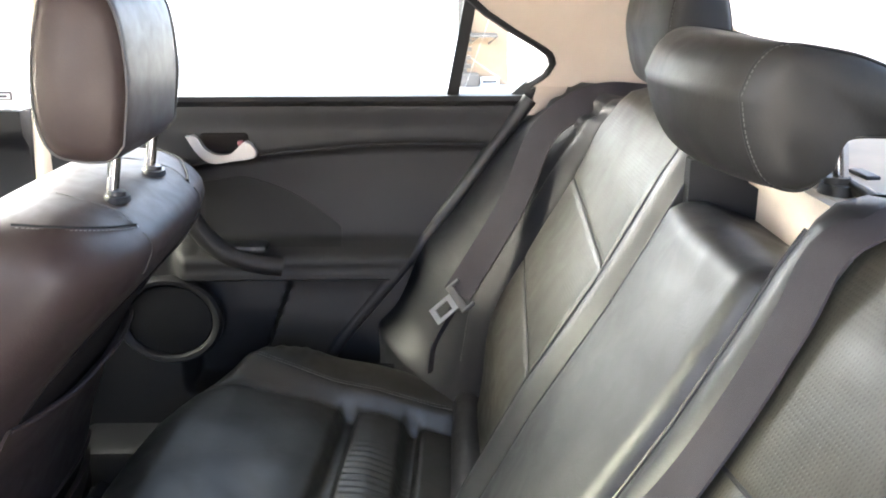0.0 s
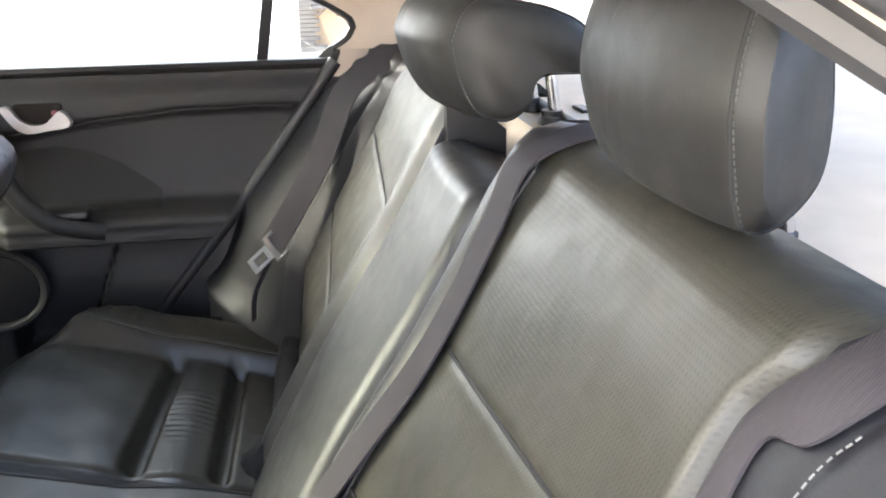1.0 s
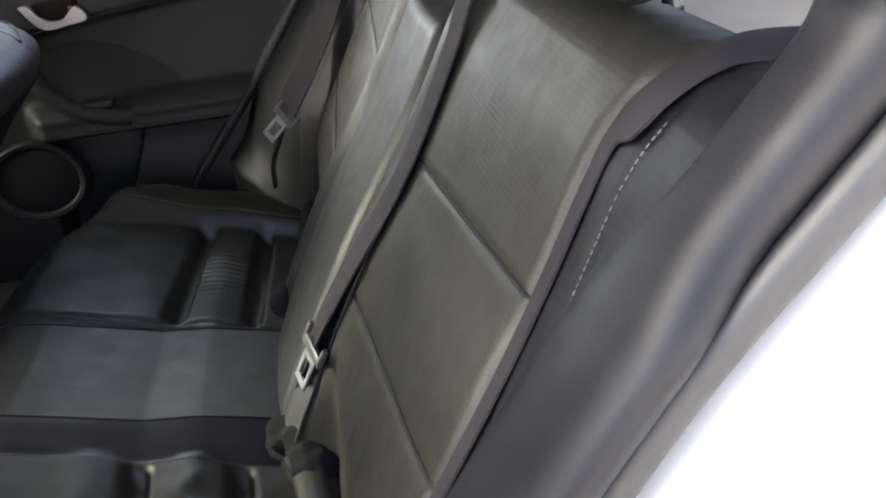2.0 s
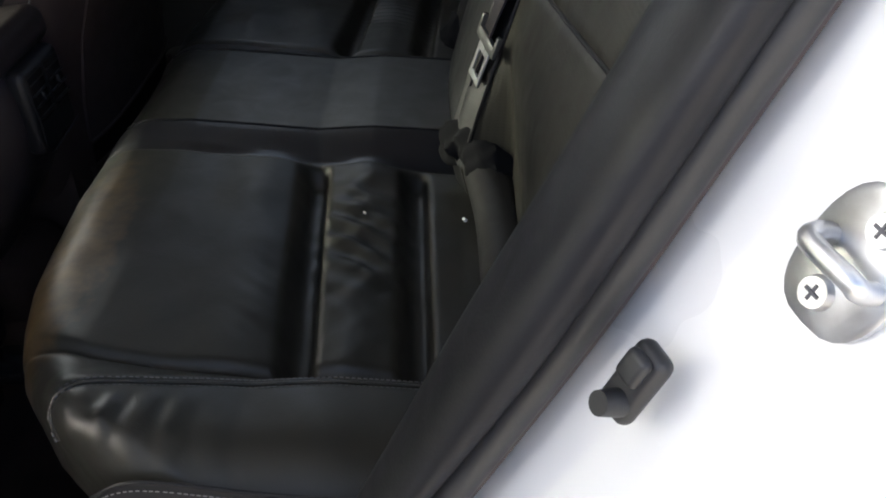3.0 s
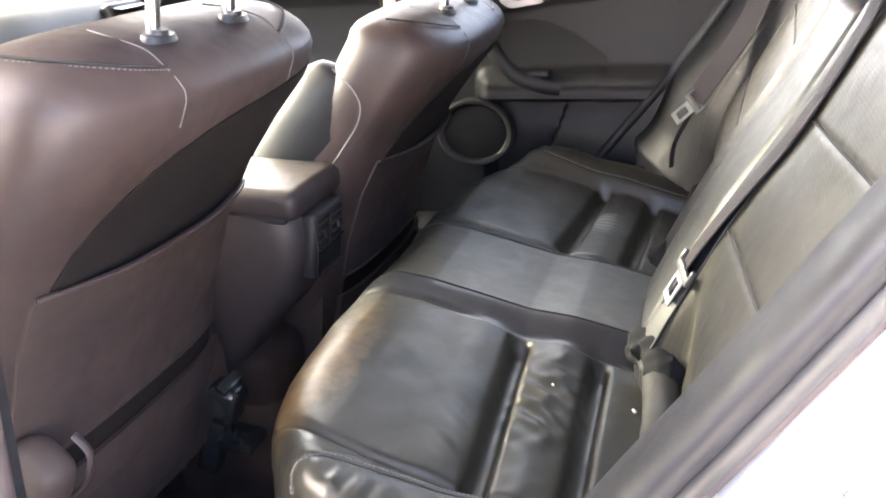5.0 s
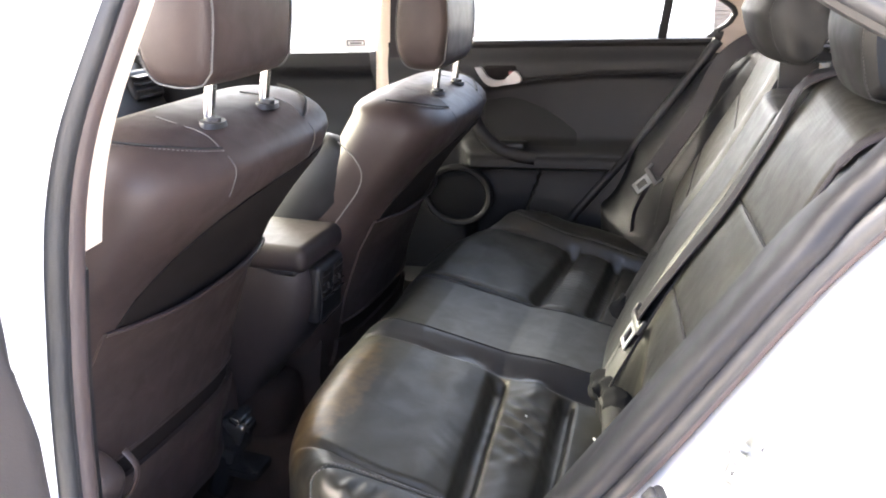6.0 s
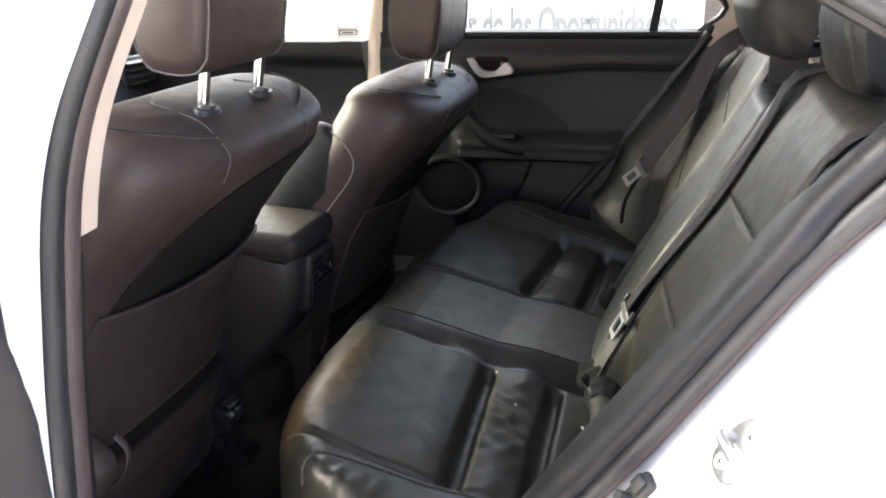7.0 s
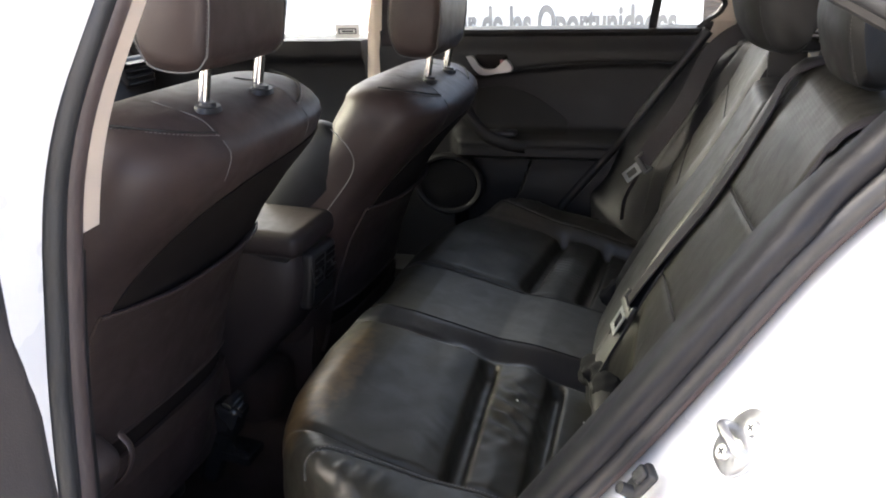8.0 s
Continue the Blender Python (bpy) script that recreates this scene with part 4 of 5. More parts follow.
def headrest(name, cx, prof, half, posts, post_y, base_z, mat, parent_thing, seam=True, taper=0.0, bow=0.0):
    """A cushion with the (y, z) profile prof, half as wide as it is, rounded at its ends; posts at the given x."""
    path = smooth_path([(0, y, z) for y, z in prof + prof[:1]], 6)[:-1]
    c = sum(path, Vector()) / len(path)
    ymax, ymin = max(p.y for p in path), min(p.y for p in path)
    rings = []
    for k in range(21):
        t = -1 + k / 10
        q = abs(t)
        s = 1.0 - 0.04 * q ** 2 - 0.16 * max(0, (q - 0.80) / 0.20) ** 2.5
        x = half * (math.sin(t * math.pi / 2) * 0.35 + t * 0.65)
        rings.append([Vector((cx + x * (1 - taper * (ymax - p.y) / (ymax - ymin)), c.y + (p.y - c.y) * s - bow * q * q * (p.y - ymin) / (ymax - ymin), c.z + (p.z - c.z) * s)) for p in path])
    body = part(name, loft(rings), mat, parent_thing, "", 70)
    if seam:
        for t in (-1, 1):
            k = 19 if t > 0 else 1
            ring = [p + (p - Vector((p.x, c.y, c.z))).normalized() * 0.0012 for p in rings[k]]
            part("seam", sweep([p + Vector((-t * 0.003, 0, 0)) for p in ring + ring[:1]], circle(0.0014, 6), (1, 0, 0)), THREAD_BLACK, body)
            stitches([p for p in ring if p.y > c.y + 0.012], (t, 0, 0.01), THREAD_DARK, body, 0.0022, 0.0014, 0.0006)
    for px in posts:
        part("post", joined(cyl(0.0058, 0.075, pose(px, post_y, base_z + 0.03, -8, 0, 0), 12)), CHROME, parent_thing, "chrome headrest post")
        part("guide", joined(cyl(0.019, 0.008, pose(px, post_y, base_z + 0.003) @ Matrix.Diagonal((1, 0.68, 1, 1)), 24, 0.016), cyl(0.010, 0.012, pose(px, post_y, base_z + 0.006), 16)), PLASTIC, parent_thing, "black post guide")
    return body


for cx, up, tall, dy in ((-0.368, 0.006, 1.08, 0.0), (0.372, 0.018, 1.18, 0.012)):
    h = thing("rear_headrest", (cx, -0.27, 0.99), "black leather rear headrest with grey stitching", "headrest", "rear headrests")
    prof = [(-0.222, 1.022), (-0.212, 1.062), (-0.225, 1.102), (-0.258, 1.124), (-0.298, 1.112), (-0.322, 1.070), (-0.326, 1.030), (-0.310, 1.012), (-0.270, 1.002), (-0.235, 1.006)]
    prof = [(-0.212 + (y + 0.212) * 0.80 + dy, 1.002 + up + (z - 1.002) * tall) for y, z in prof]
    headrest("cushion", cx, prof, 0.115, (cx - 0.050, cx + 0.050), -0.286 + dy, 0.985, LEATHER_BACK, h, True, 0.42 if cx < 0 else 0.25, 0.015)
h = thing("rear_headrest", (0, -0.25, 0.99), "low black leather centre headrest with grey stitching", "headrest", "rear headrests")
prof = [(-0.137, 1.070), (-0.148, 1.092), (-0.168, 1.104), (-0.208, 1.101), (-0.245, 1.094), (-0.280, 1.079), (-0.291, 1.052), (-0.283, 1.041), (-0.238, 1.040), (-0.223, 1.029), (-0.216, 1.012), (-0.195, 1.002), (-0.165, 1.010), (-0.146, 1.038)]
headrest("cushion", 0.006, prof, 0.124, (-0.028, 0.050), -0.276, 0.985, LEATHER_BACK, h, True, 0.0, 0.034)


# ---------------------------------------------------------------- rear seat belts
def belt_strip(path, face, width=0.047, start=(0, 0.35, 0.94)):
    """Webbing along path, flat on the shelf at first; face is the way its flat side looks further on."""
    rings = []
    n = len(path)
    for i, p in enumerate(path):
        t = (path[min(i + 1, n - 1)] - path[max(i - 1, 0)]).normalized()
        u = Vector(start).lerp(Vector(face), sstep(0.10, 0.45, i / (n - 1)))
        u = (u - t * u.dot(t)).normalized()
        s = t.cross(u)
        rings.append([p + u * a + s * b for a, b in ((-0.0009, -width / 2), (0.0009, -width / 2), (0.0009, width / 2), (-0.0009, width / 2))])
    return loft(rings)


def tongue(p, across, down, parent_thing):
    """Belt tongue: a wide slotted bar with turned-up ends and a steel blade with its hole; across runs along the bar, down along the blade."""
    z = -Vector(down).normalized()
    x = Vector(across)
    x = (x - z * x.dot(z)).normalized()
    y = z.cross(x)
    m = Matrix.Translation(p) @ Matrix((x, y, z)).transposed().to_4x4()
    t = part("tongue", joined(rbox(0.046, 0.0055, 0.012, m @ pose(0, 0, 0.0), 0.0025, 2), rbox(0.006, 0.0065, 0.022, m @ pose(-0.0205, 0, 0.007), 0.0026, 2), rbox(0.006, 0.0065, 0.022, m @ pose(0.0205, 0, 0.007), 0.0028, 2)), TONGUE_GREY, parent_thing, "grey plastic belt tongue head")
    part("blade", joined(rbox(0.006, 0.0026, 0.036, m @ pose(-0.0100, 0, -0.022), 0.001, 1), rbox(0.006, 0.0026, 0.036, m @ pose(0.0100, 0, -0.022), 0.001, 1),
                         rbox(0.026, 0.0026, 0.009, m @ pose(0, 0, -0.040), 0.001, 1), rbox(0.026, 0.0026, 0.012, m @ pose(0, 0, -0.008), 0.001, 1)), BLADE, t, "steel blade")


def belt(name_x, label, top, line, tongue_at):
    b = thing("seat_belt", (name_x, -0.1, 0.7), label, "seat belt", "rear seat belts")
    pts = []
    for p in smooth_path([(x, 0, z) for x, z in line], 10):
        h = max(back_h(p.x + d, p.z) for d in (-0.022, -0.011, 0, 0.011, 0.022))
        pts.append(Vector((p.x, back_y(p.z), p.z)) + BN * (h + 0.002))
    path = smooth_path([Vector(q) for q in top] + pts[::6] + [pts[-1]], 5)
    part("webbing", belt_strip(path, BN), WEBBING, b)
    tongue(*tongue_at, b)


belt(-0.15, "grey centre seat belt with a hanging steel tongue", [(-0.190, -0.345, 0.990), (-0.188, -0.290, 1.012)], [(-0.190, 0.985), (-0.196, 0.90), (-0.195, 0.80), (-0.178, 0.70), (-0.152, 0.62)], ((-0.186, -0.020, 0.670), (-1.0, -0.25, -0.35), (0.010, 0.025, -0.050)))
def hanging_belt():
    """Outer belt on the far side: taut from the shelf to its tongue, twisted edgewise into the crevice below."""
    b = thing("seat_belt", (0.5, -0.1, 0.7), "grey outer seat belt with a hanging steel tongue", "seat belt", "rear seat belts")
    upper = smooth_path([(0.612, -0.370, 0.990), (0.614, -0.285, 0.992), (0.614, -0.225, 0.986), (0.606, -0.172, 0.966), (0.592, -0.123, 0.926), (0.552, -0.084, 0.846), (0.520, -0.045, 0.786), (0.484, 0.002, 0.722)], 7)
    part("webbing", belt_strip(upper, (-0.72, 0.58, 0.38)), WEBBING, b)
    lower = smooth_path([(0.484, 0.002, 0.722), (0.484, 0.012, 0.690), (0.497, 0.034, 0.640), (0.515, 0.040, 0.590)], 7)
    part("webbing", belt_strip(lower, (-0.62, -0.62, 0.10), 0.010, (-0.72, 0.58, 0.38)), WEBBING, b)
    tongue((0.480, 0.002, 0.717), (-0.021, -0.021, -0.018), (0.003, 0.034, -0.031), b)


hanging_belt()


def draped_belt(sx):
    """Outer belt that comes over the corner of the backrest and lies in the hollow beside the bolster."""
    b = thing("seat_belt", (sx * 0.56, -0.1, 0.7), "grey outer seat belt lying along the side bolster", "seat belt", "rear seat belts")
    inner = [(0.560, -0.345, 1.004), (0.551, -0.287, 1.009), (0.563, -0.254, 1.010), (0.568, -0.228, 1.002), (0.558, -0.210, 0.984)]
    outer = [(0.604, -0.320, 1.004), (0.597, -0.257, 1.008), (0.602, -0.234, 1.007), (0.604, -0.214, 0.998), (0.592, -0.201, 0.980)]
    lines = []
    for k in range(6):
        f = k / 5
        pts = [Vector(p).lerp(Vector(q), f) + Vector((0, 0.5, 0.8)) * 0.003 * math.sin(math.pi * f) for p, q in zip(inner, outer)]
        pts = [Vector((sx * p.x, p.y, p.z)) for p in pts]
        for z in (0.962, 0.935, 0.90, 0.85, 0.78, 0.70, 0.62, 0.56):
            x = sx * (pad_edge(z, sx) + 0.001 + 0.026 * f)
            pts.append(Vector((x, back_y(z), z - shoulder(x, z))) + BN * (back_h(x, z) + 0.003 + 0.004 * (1 - f)))
        lines.append(smooth_path(pts, 6))
    away = Vector((-sx * 0.35, 0.80, 0.48)) * 0.0016
    rings = [[p for p in row] + [p - away for p in reversed(row)] for row in zip(*lines)]
    part("webbing", loft(rings), WEBBING, b)


draped_belt(-1)


# ---------------------------------------------------------------- front seats
SX = -0.374     # centre line of the driver's seat


def seat_rear(z):
    return curve1([(0.40, 0.625), (0.53, 0.606), (0.62, 0.584), (0.71, 0.550), (0.79, 0.503), (0.845, 0.459), (0.875, 0.431), (0.893, 0.414), (0.910, 0.402), (0.930, 0.391), (0.950, 0.389), (0.964, 0.391), (0.975, 0.397)], z)


def seat_line(z):
    """The lean of the backrest without its upper roll."""
    return 0.400 + (0.964 - z) * 0.524


def seat_half(z):
    return curve1([(0.40, 0.225), (0.50, 0.245), (0.62, 0.248), (0.80, 0.248), (0.88, 0.249), (0.915, 0.247), (0.940, 0.241), (0.955, 0.230), (0.967, 0.208), (0.975, 0.165)], z)


def seat_deep(z):
    return curve1([(0.40, 0.090), (0.84, 0.090), (0.90, 0.094), (0.940, 0.090), (0.955, 0.078), (0.967, 0.056), (0.975, 0.030)], z)


def seat_mid(z):
    return seat_rear(min(z, 0.94)) + curve1([(0.40, 0.090), (0.84, 0.090), (0.90, 0.094), (1.0, 0.094)], z)


def tilt(y, z):
    """The top of the backrest rises towards the front."""
    return 0.17 * sstep(0.80, 0.93, z) * max(0.0, y - seat_rear(min(z, 0.94)))


def back_face(x, z, lift=0.0):
    """The rear face of the driver's backrest at x, z, raised by lift."""
    a, b = seat_half(z), seat_deep(z)
    q = min(0.999, abs((x - SX) / a))
    y = seat_mid(z) - b * (1 - q ** 3.0) ** (1 / 3.0)
    return Vector((x, y - lift, z + tilt(y, z)))


SIDE_SEAM = [(0.570, 0.922), (0.560, 0.912), (0.542, 0.893), (0.531, 0.868), (0.539, 0.838), (0.568, 0.799), (0.594, 0.767)]


def front_seat():
    s = thing("front_seat", (SX, 0.75, 0.26), "dark brown-black leather front seat with map pocket", "car seat", "front seats")
    zs = [0.40, 0.46, 0.54, 0.62, 0.70, 0.76, 0.80, 0.84, 0.865, 0.885, 0.90, 0.915, 0.930, 0.942, 0.952, 0.960, 0.967, 0.972, 0.975]
    rings = []
    for z in zs:
        a, b = seat_half(z), seat_deep(z)
        ring = []
        for k in range(56):
            t = 2 * math.pi * k / 56
            cx, cy = math.cos(t), math.sin(t)
            y = seat_mid(z) + b * math.copysign(abs(cy) ** (2 / 3.0), cy)
            ring.append(Vector((SX + a * math.copysign(abs(cx) ** ((2 / 3.0) if cy < 0 else 0.45), cx), y, z + tilt(y, z))))
        rings.append(ring)
    part("backrest", loft(rings), LEATHER_FRONT, s, "", 60)
    for sx in (-1, 1):
        # forward wings of the backrest
        path = smooth_path([(SX + sx * d, seat_line(z) + c, z) for d, c, z in ((0.190, 0.14, 0.45), (0.200, 0.150, 0.62), (0.201, 0.150, 0.74), (0.203, 0.140, 0.80), (0.204, 0.130, 0.845), (0.202, 0.122, 0.872), (0.198, 0.112, 0.890))], 5)
        part("side_bolster", sweep(path, lambda f: circle(0.046 - 0.012 * max(0, f - 0.6) / 0.4, 20, curve1([(0, 0.08), (0.5, 0.090), (0.75, 0.085), (0.9, 0.066), (0.96, 0.05), (1, 0.025)], f)), (1, 0, 0)), TRIM_LEATHER, s, "blue-black leather side bolster")
        edge = smooth_path([(SX + sx * 0.2482, y, z) for y, z in SIDE_SEAM], 6)
        part("side_seam", sweep(edge, circle(0.0011, 6), (1, 0, 0)), THREAD, s, "thin pale seam beside the bolster")
    # dark panel above the pocket, the pocket itself and the flap under it
    def lens_top(x):
        f = (x - (SX - 0.178)) / 0.356
        return curve1([(0, 0.772), (0.03, 0.802), (0.07, 0.826), (0.12, 0.846), (0.18, 0.863), (0.25, 0.876), (0.37, 0.889), (0.54, 0.898), (0.85, 0.907), (1.0, 0.908)], f)
    def pocket_top(x):
        f = (x - (SX - 0.18)) / 0.36
        return curve1([(0, 0.766), (0.25, 0.759), (0.5, 0.756), (0.75, 0.757), (1.0, 0.762)], f)
    xs = steps(SX - 0.178, SX + 0.200, 34)
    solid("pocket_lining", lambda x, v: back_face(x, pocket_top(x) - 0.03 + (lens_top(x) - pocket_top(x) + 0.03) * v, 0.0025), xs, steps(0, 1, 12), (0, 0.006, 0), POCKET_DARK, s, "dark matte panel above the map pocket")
    xs2 = steps(SX - 0.195, SX + 0.195, 30)
    def pocket(x, v):
        top = pocket_top(min(max(x, SX - 0.18), SX + 0.18))
        low = 0.563
        z = low + (top - low) * v
        sag = 0.004 + 0.014 * v ** 4 * (1 - ((x - SX) / 0.195) ** 2) + 0.0015 * noise.noise(Vector((x * 12, z * 16, 2)))
        return back_face(x, z, sag)
    solid("map_pocket", pocket, xs2, steps(0, 1, 22), (0, 0.008, 0), BACK_CLOTH, s, "slightly sagging brown-black map pocket")
    part("pocket_hem", sweep([pocket(x, 1.0) + Vector((0, -0.001, 0)) for x in xs2], circle(0.0028, 6), (0, 0, 1)), LEATHER_FRONT, s)
    part("pocket_foot", sweep([pocket(x, 0.0) + Vector((0, -0.001, 0)) for x in xs2], circle(0.0030, 6), (0, 0, 1)), LEATHER_FRONT, s)
    # dark strip painted in for the shaded recess between pocket and flap
    solid("hollow", lambda x, v: back_face(x, 0.526 + 0.036 * v, 0.0012 + 0.001 * v), steps(SX - 0.190, SX + 0.195, 20), steps(0, 1, 4), (0, 0.006, 0), POCKET_DARK, s, "dark strip standing for shade under the map pocket")
    solid("flap", lambda x, v: back_face(x, 0.478 + 0.052 * v, 0.012 - 0.006 * (1 - v) ** 2), steps(SX - 0.205, SX + 0.205, 24), steps(0, 1, 8), (0, 0.008, 0), BACK_CLOTH, s, "plain lower flap")
    for sx in (-1, 1):
        # stitched shoulder seam round the outer corner, with branches down to the pocket and forward past the post
        def on_top(pts, sx=sx, lift=0.0014):
            return smooth_path([(SX + sx * d, y - 0.5 * lift, z + 0.85 * lift) for d, y, z in pts], 8)
        edge = on_top([(0.108, 0.409, 0.957), (0.141, 0.419, 0.963), (0.177, 0.437, 0.972), (0.198, 0.465, 0.979), (0.209, 0.492, 0.984)])
        stitches(edge, (0, -1, 0.5), THREAD, s)
        part("shoulder_seam", sweep([p + Vector((0, 0.0022, 0.0030)) for p in edge], circle(0.0014, 6), (0, 0, 1)), THREAD_BLACK, s)
        part("seam", sweep([back_face(SX + sx * 0.108, z, 0.0004) for z in steps(0.950, 0.906, 8)], circle(0.0007, 6), (1, 0, 0)), THREAD_DARK, s)
        part("seam", sweep(on_top([(0.108, 0.409, 0.957), (0.108, 0.430, 0.976), (0.106, 0.467, 0.9875), (0.098, 0.494, 0.993)], sx, 0.0004), circle(0.0007, 6), (1, 0, 0)), THREAD_DARK, s)
        for_post = SX + sx * 0.069
        part("post", cyl(0.0068, 0.11, pose(for_post, 0.441, 1.012, 10, 0, 0), 14), CHROME, s, "chrome headrest post")
        part("guide", joined(cyl(0.023, 0.006, pose(for_post, 0.441, 0.9815, 9.6, 0, 0) @ Matrix.Diagonal((1, 0.62, 1, 1)), 28, 0.020), cyl(0.0105, 0.006, pose(for_post, 0.441, 0.986, 9.6, 0, 0), 18, 0.0095)), PLASTIC, s, "black oval post guide")
    # headrest
    prof = [(0.417, 1.040), (0.408, 1.110), (0.414, 1.180), (0.440, 1.212), (0.480, 1.205), (0.500, 1.150), (0.508, 1.080), (0.496, 1.036), (0.470, 1.024), (0.434, 1.024)]
    path = smooth_path([(0, y, z) for y, z in prof + prof[:1]], 5)[:-1]
    c = sum(path, Vector()) / len(path)
    hr = []
    for k in range(15):
        t = -1 + k / 7
        q = abs(t)
        sc = 1.0 - 0.03 * q ** 2 - 0.22 * max(0, (q - 0.74) / 0.26) ** 3
        hr.append([Vector((SX + 0.110 * (0.3 * math.sin(t * math.pi / 2) + 0.7 * t), c.y + (p.y - c.y) * sc, c.z + (p.z - c.z) * sc)) for p in path])
    head = part("headrest", loft(hr), LEATHER_FRONT, s, "padded leather headrest", 70)
    for k in (1, 13):
        ring = [p + (p - Vector((p.x, c.y, c.z))).normalized() * 0.0012 for p in hr[k]]
        part("seam", sweep(ring + ring[:1], circle(0.0012, 6), (1, 0, 0)), THREAD_DARK, head)
        stitches([p + Vector((-0.004 if k == 1 else 0.004, 0, 0)) for p in ring], (0, -1, 0.1), THREAD_DARK, head)
    # cushion, its sides and the rails
    def base(u, v):
        x = SX + 0.25 * u
        y = 0.64 + 0.50 * v
        z = 0.50 + 0.03 * v + 0.05 * sstep(0.62, 0.9, abs(u)) - 0.07 * max(0, abs(u) - 0.9) / 0.1 - 0.05 * sstep(0.9, 1, v)
        return Vector((x, y, z))
    solid("cushion", base, steps(-1, 1, 24), steps(0, 1, 16), (0, 0, -0.13), LEATHER_FRONT, s)
    for sx in (-1, 1):
        slab("rail", SX + sx * 0.185 - 0.022, SX + sx * 0.185 + 0.022, 0.72, 1.12, 0.262, 0.305, PLASTIC, s, "black seat rail", 0.008)
        slab("leg", SX + sx * 0.185 - 0.018, SX + sx * 0.185 + 0.018, 0.70, 1.05, 0.30, 0.40, PLASTIC, s, "", 0.01)
        bx, by = SX + (0.214 if sx > 0 else -0.120), 0.628 if sx > 0 else 0.622
        cover = part("rail_cover", rbox(0.046, 0.050, 0.060, pose(bx, by, 0.415, 15, 0, 0), 0.012, 3), CLEAR, s, "glossy smoked plastic rail cover")
        part("stem", rbox(0.034, 0.035, 0.10, pose(bx, by + 0.03, 0.34, 20, 0, 0), 0.008, 2), CLEAR, cover)
        part("lip", rbox(0.052, 0.020, 0.012, pose(bx, by - 0.012, 0.446, 30, 0, 0), 0.004, 2), CLEAR, cover)
        part("foot", rbox(0.060, 0.060, 0.020, pose(bx + 0.012, by - 0.010, 0.345, 8, 0, 0), 0.007, 2), CLEAR, cover)
        part("catch", rbox(0.030, 0.014, 0.016, pose(bx, by - 0.026, 0.428), 0.004, 2), CLEAR, cover)
    return s


driver = front_seat()
copy_thing(driver, pose(SX + 0.697, 0.75 - 0.063, 0.26 - 0.064))
# recliner cover and strap at the door side of the driver's seat
part("recliner_cover", rbox(0.055, 0.070, 0.080, pose(SX - 0.190, 0.585, 0.566, 28, 0, -12), 0.025, 5), BACK_CLOTH, driver, "rounded recliner cover")
part("pull_strap", tube([(SX - 0.160, 0.558, 0.600), (SX - 0.158, 0.545, 0.578), (SX - 0.161, 0.553, 0.548), (SX - 0.166, 0.575, 0.525)], 0.0055, 8, 5, (1, 0, 0.01), 0.0025), LEATHER_FRONT, driver, "small stitched strap")

# ---------------------------------------------------------------- right rear door
door = thing("rear_door", (0.72, 0.3, 0.30), "closed rear door with dark vinyl panel and silver handle", "car door")


def crease(y):
    return curve1([(-0.10, 0.893), (0.0, 0.897), (0.136, 0.896), (0.27, 0.884), (0.40, 0.866), (0.62, 0.82)], y)


def panel_x(y, z):
    c = crease(y)
    x = 0.700 - 0.012 * sstep(0.954, 0.915, z)
    x += 0.014 * sstep(c + 0.006, c - 0.012, z)
    x -= 0.010 * sstep(c - 0.05, 0.74, z)
    # armrest
    ar = sstep(0.00, 0.06, y) * (1 - sstep(0.42, 0.46, y))
    x -= 0.050 * ar * sstep(0.752, 0.722, z) * sstep(0.674, 0.692, z)
    x += 0.003 * ar * bump01(z, 0.708, 0.0035)
    # pocket below
    x += 0.062 * sstep(0.268 + 0.36 * (0.658 - z), 0.276 + 0.36 * (0.658 - z), y) * (1 - sstep(0.43, 0.45, y)) * sstep(0.674, 0.666, z) * sstep(0.47, 0.50, z)
    x -= 0.008 * sstep(0.66, 0.60, z)
    return x


def door_panel(u, v):
    z = 0.34 + (0.954 - 0.34) * v
    y0, y1 = door_rear(z), 0.625
    y = y0 + (y1 - y0) * u
    return Vector((panel_x(y, z), y, z))


solid("panel", door_panel, steps(0, 1, 90), steps(0, 1, 110), (0.09, 0, 0), DOOR_VINYL, door, "", 60)
part("waist_rail", sweep([Vector((0.705, y, 0.959)) for y in steps(-0.105, 0.625, 12)], [(-0.004, -0.010), (-0.007, -0.003), (-0.003, 0.005), (0.008, 0.010), (0.10, 0.010), (0.10, -0.010)], (1, 0, 0)), DOOR_VINYL, door)
# insert behind the pull handle
def insert(u, v):
    y = 0.395 - 0.215 * u
    top = min(crease(y) - 0.030, 0.850 - 0.085 * u ** 2.2)
    z = 0.738 + (top - 0.738) * v
    return Vector((panel_x(y, z) - 0.0022, y, z))


solid("insert", insert, steps(0, 1, 26), steps(0, 1, 14), (0.004, 0, 0), DOOR_INSERT, door, "darker insert behind the pull")
part("pull", sweep(smooth_path([(0.684, 0.428, 0.872), (0.655, 0.420, 0.835), (0.640, 0.400, 0.785), (0.638, 0.362, 0.742), (0.640, 0.318, 0.722), (0.648, 0.270, 0.712)], 7), circle(0.015, 12, 0.016), (1, 0, 0)), DOOR_VINYL, door, "curved door pull")
part("crease_seam", sweep([Vector((panel_x(y, crease(y)) - 0.004, y, crease(y))) for y in steps(-0.045, 0.44, 30)], circle(0.0024, 8), (1, 0, 0)), DOOR_VINYL, door)
part("switch_bezel", rbox(0.04, 0.085, 0.012, pose(0.655, 0.335, 0.742), 0.005, 2), PLASTIC, door, "window switch bezel")
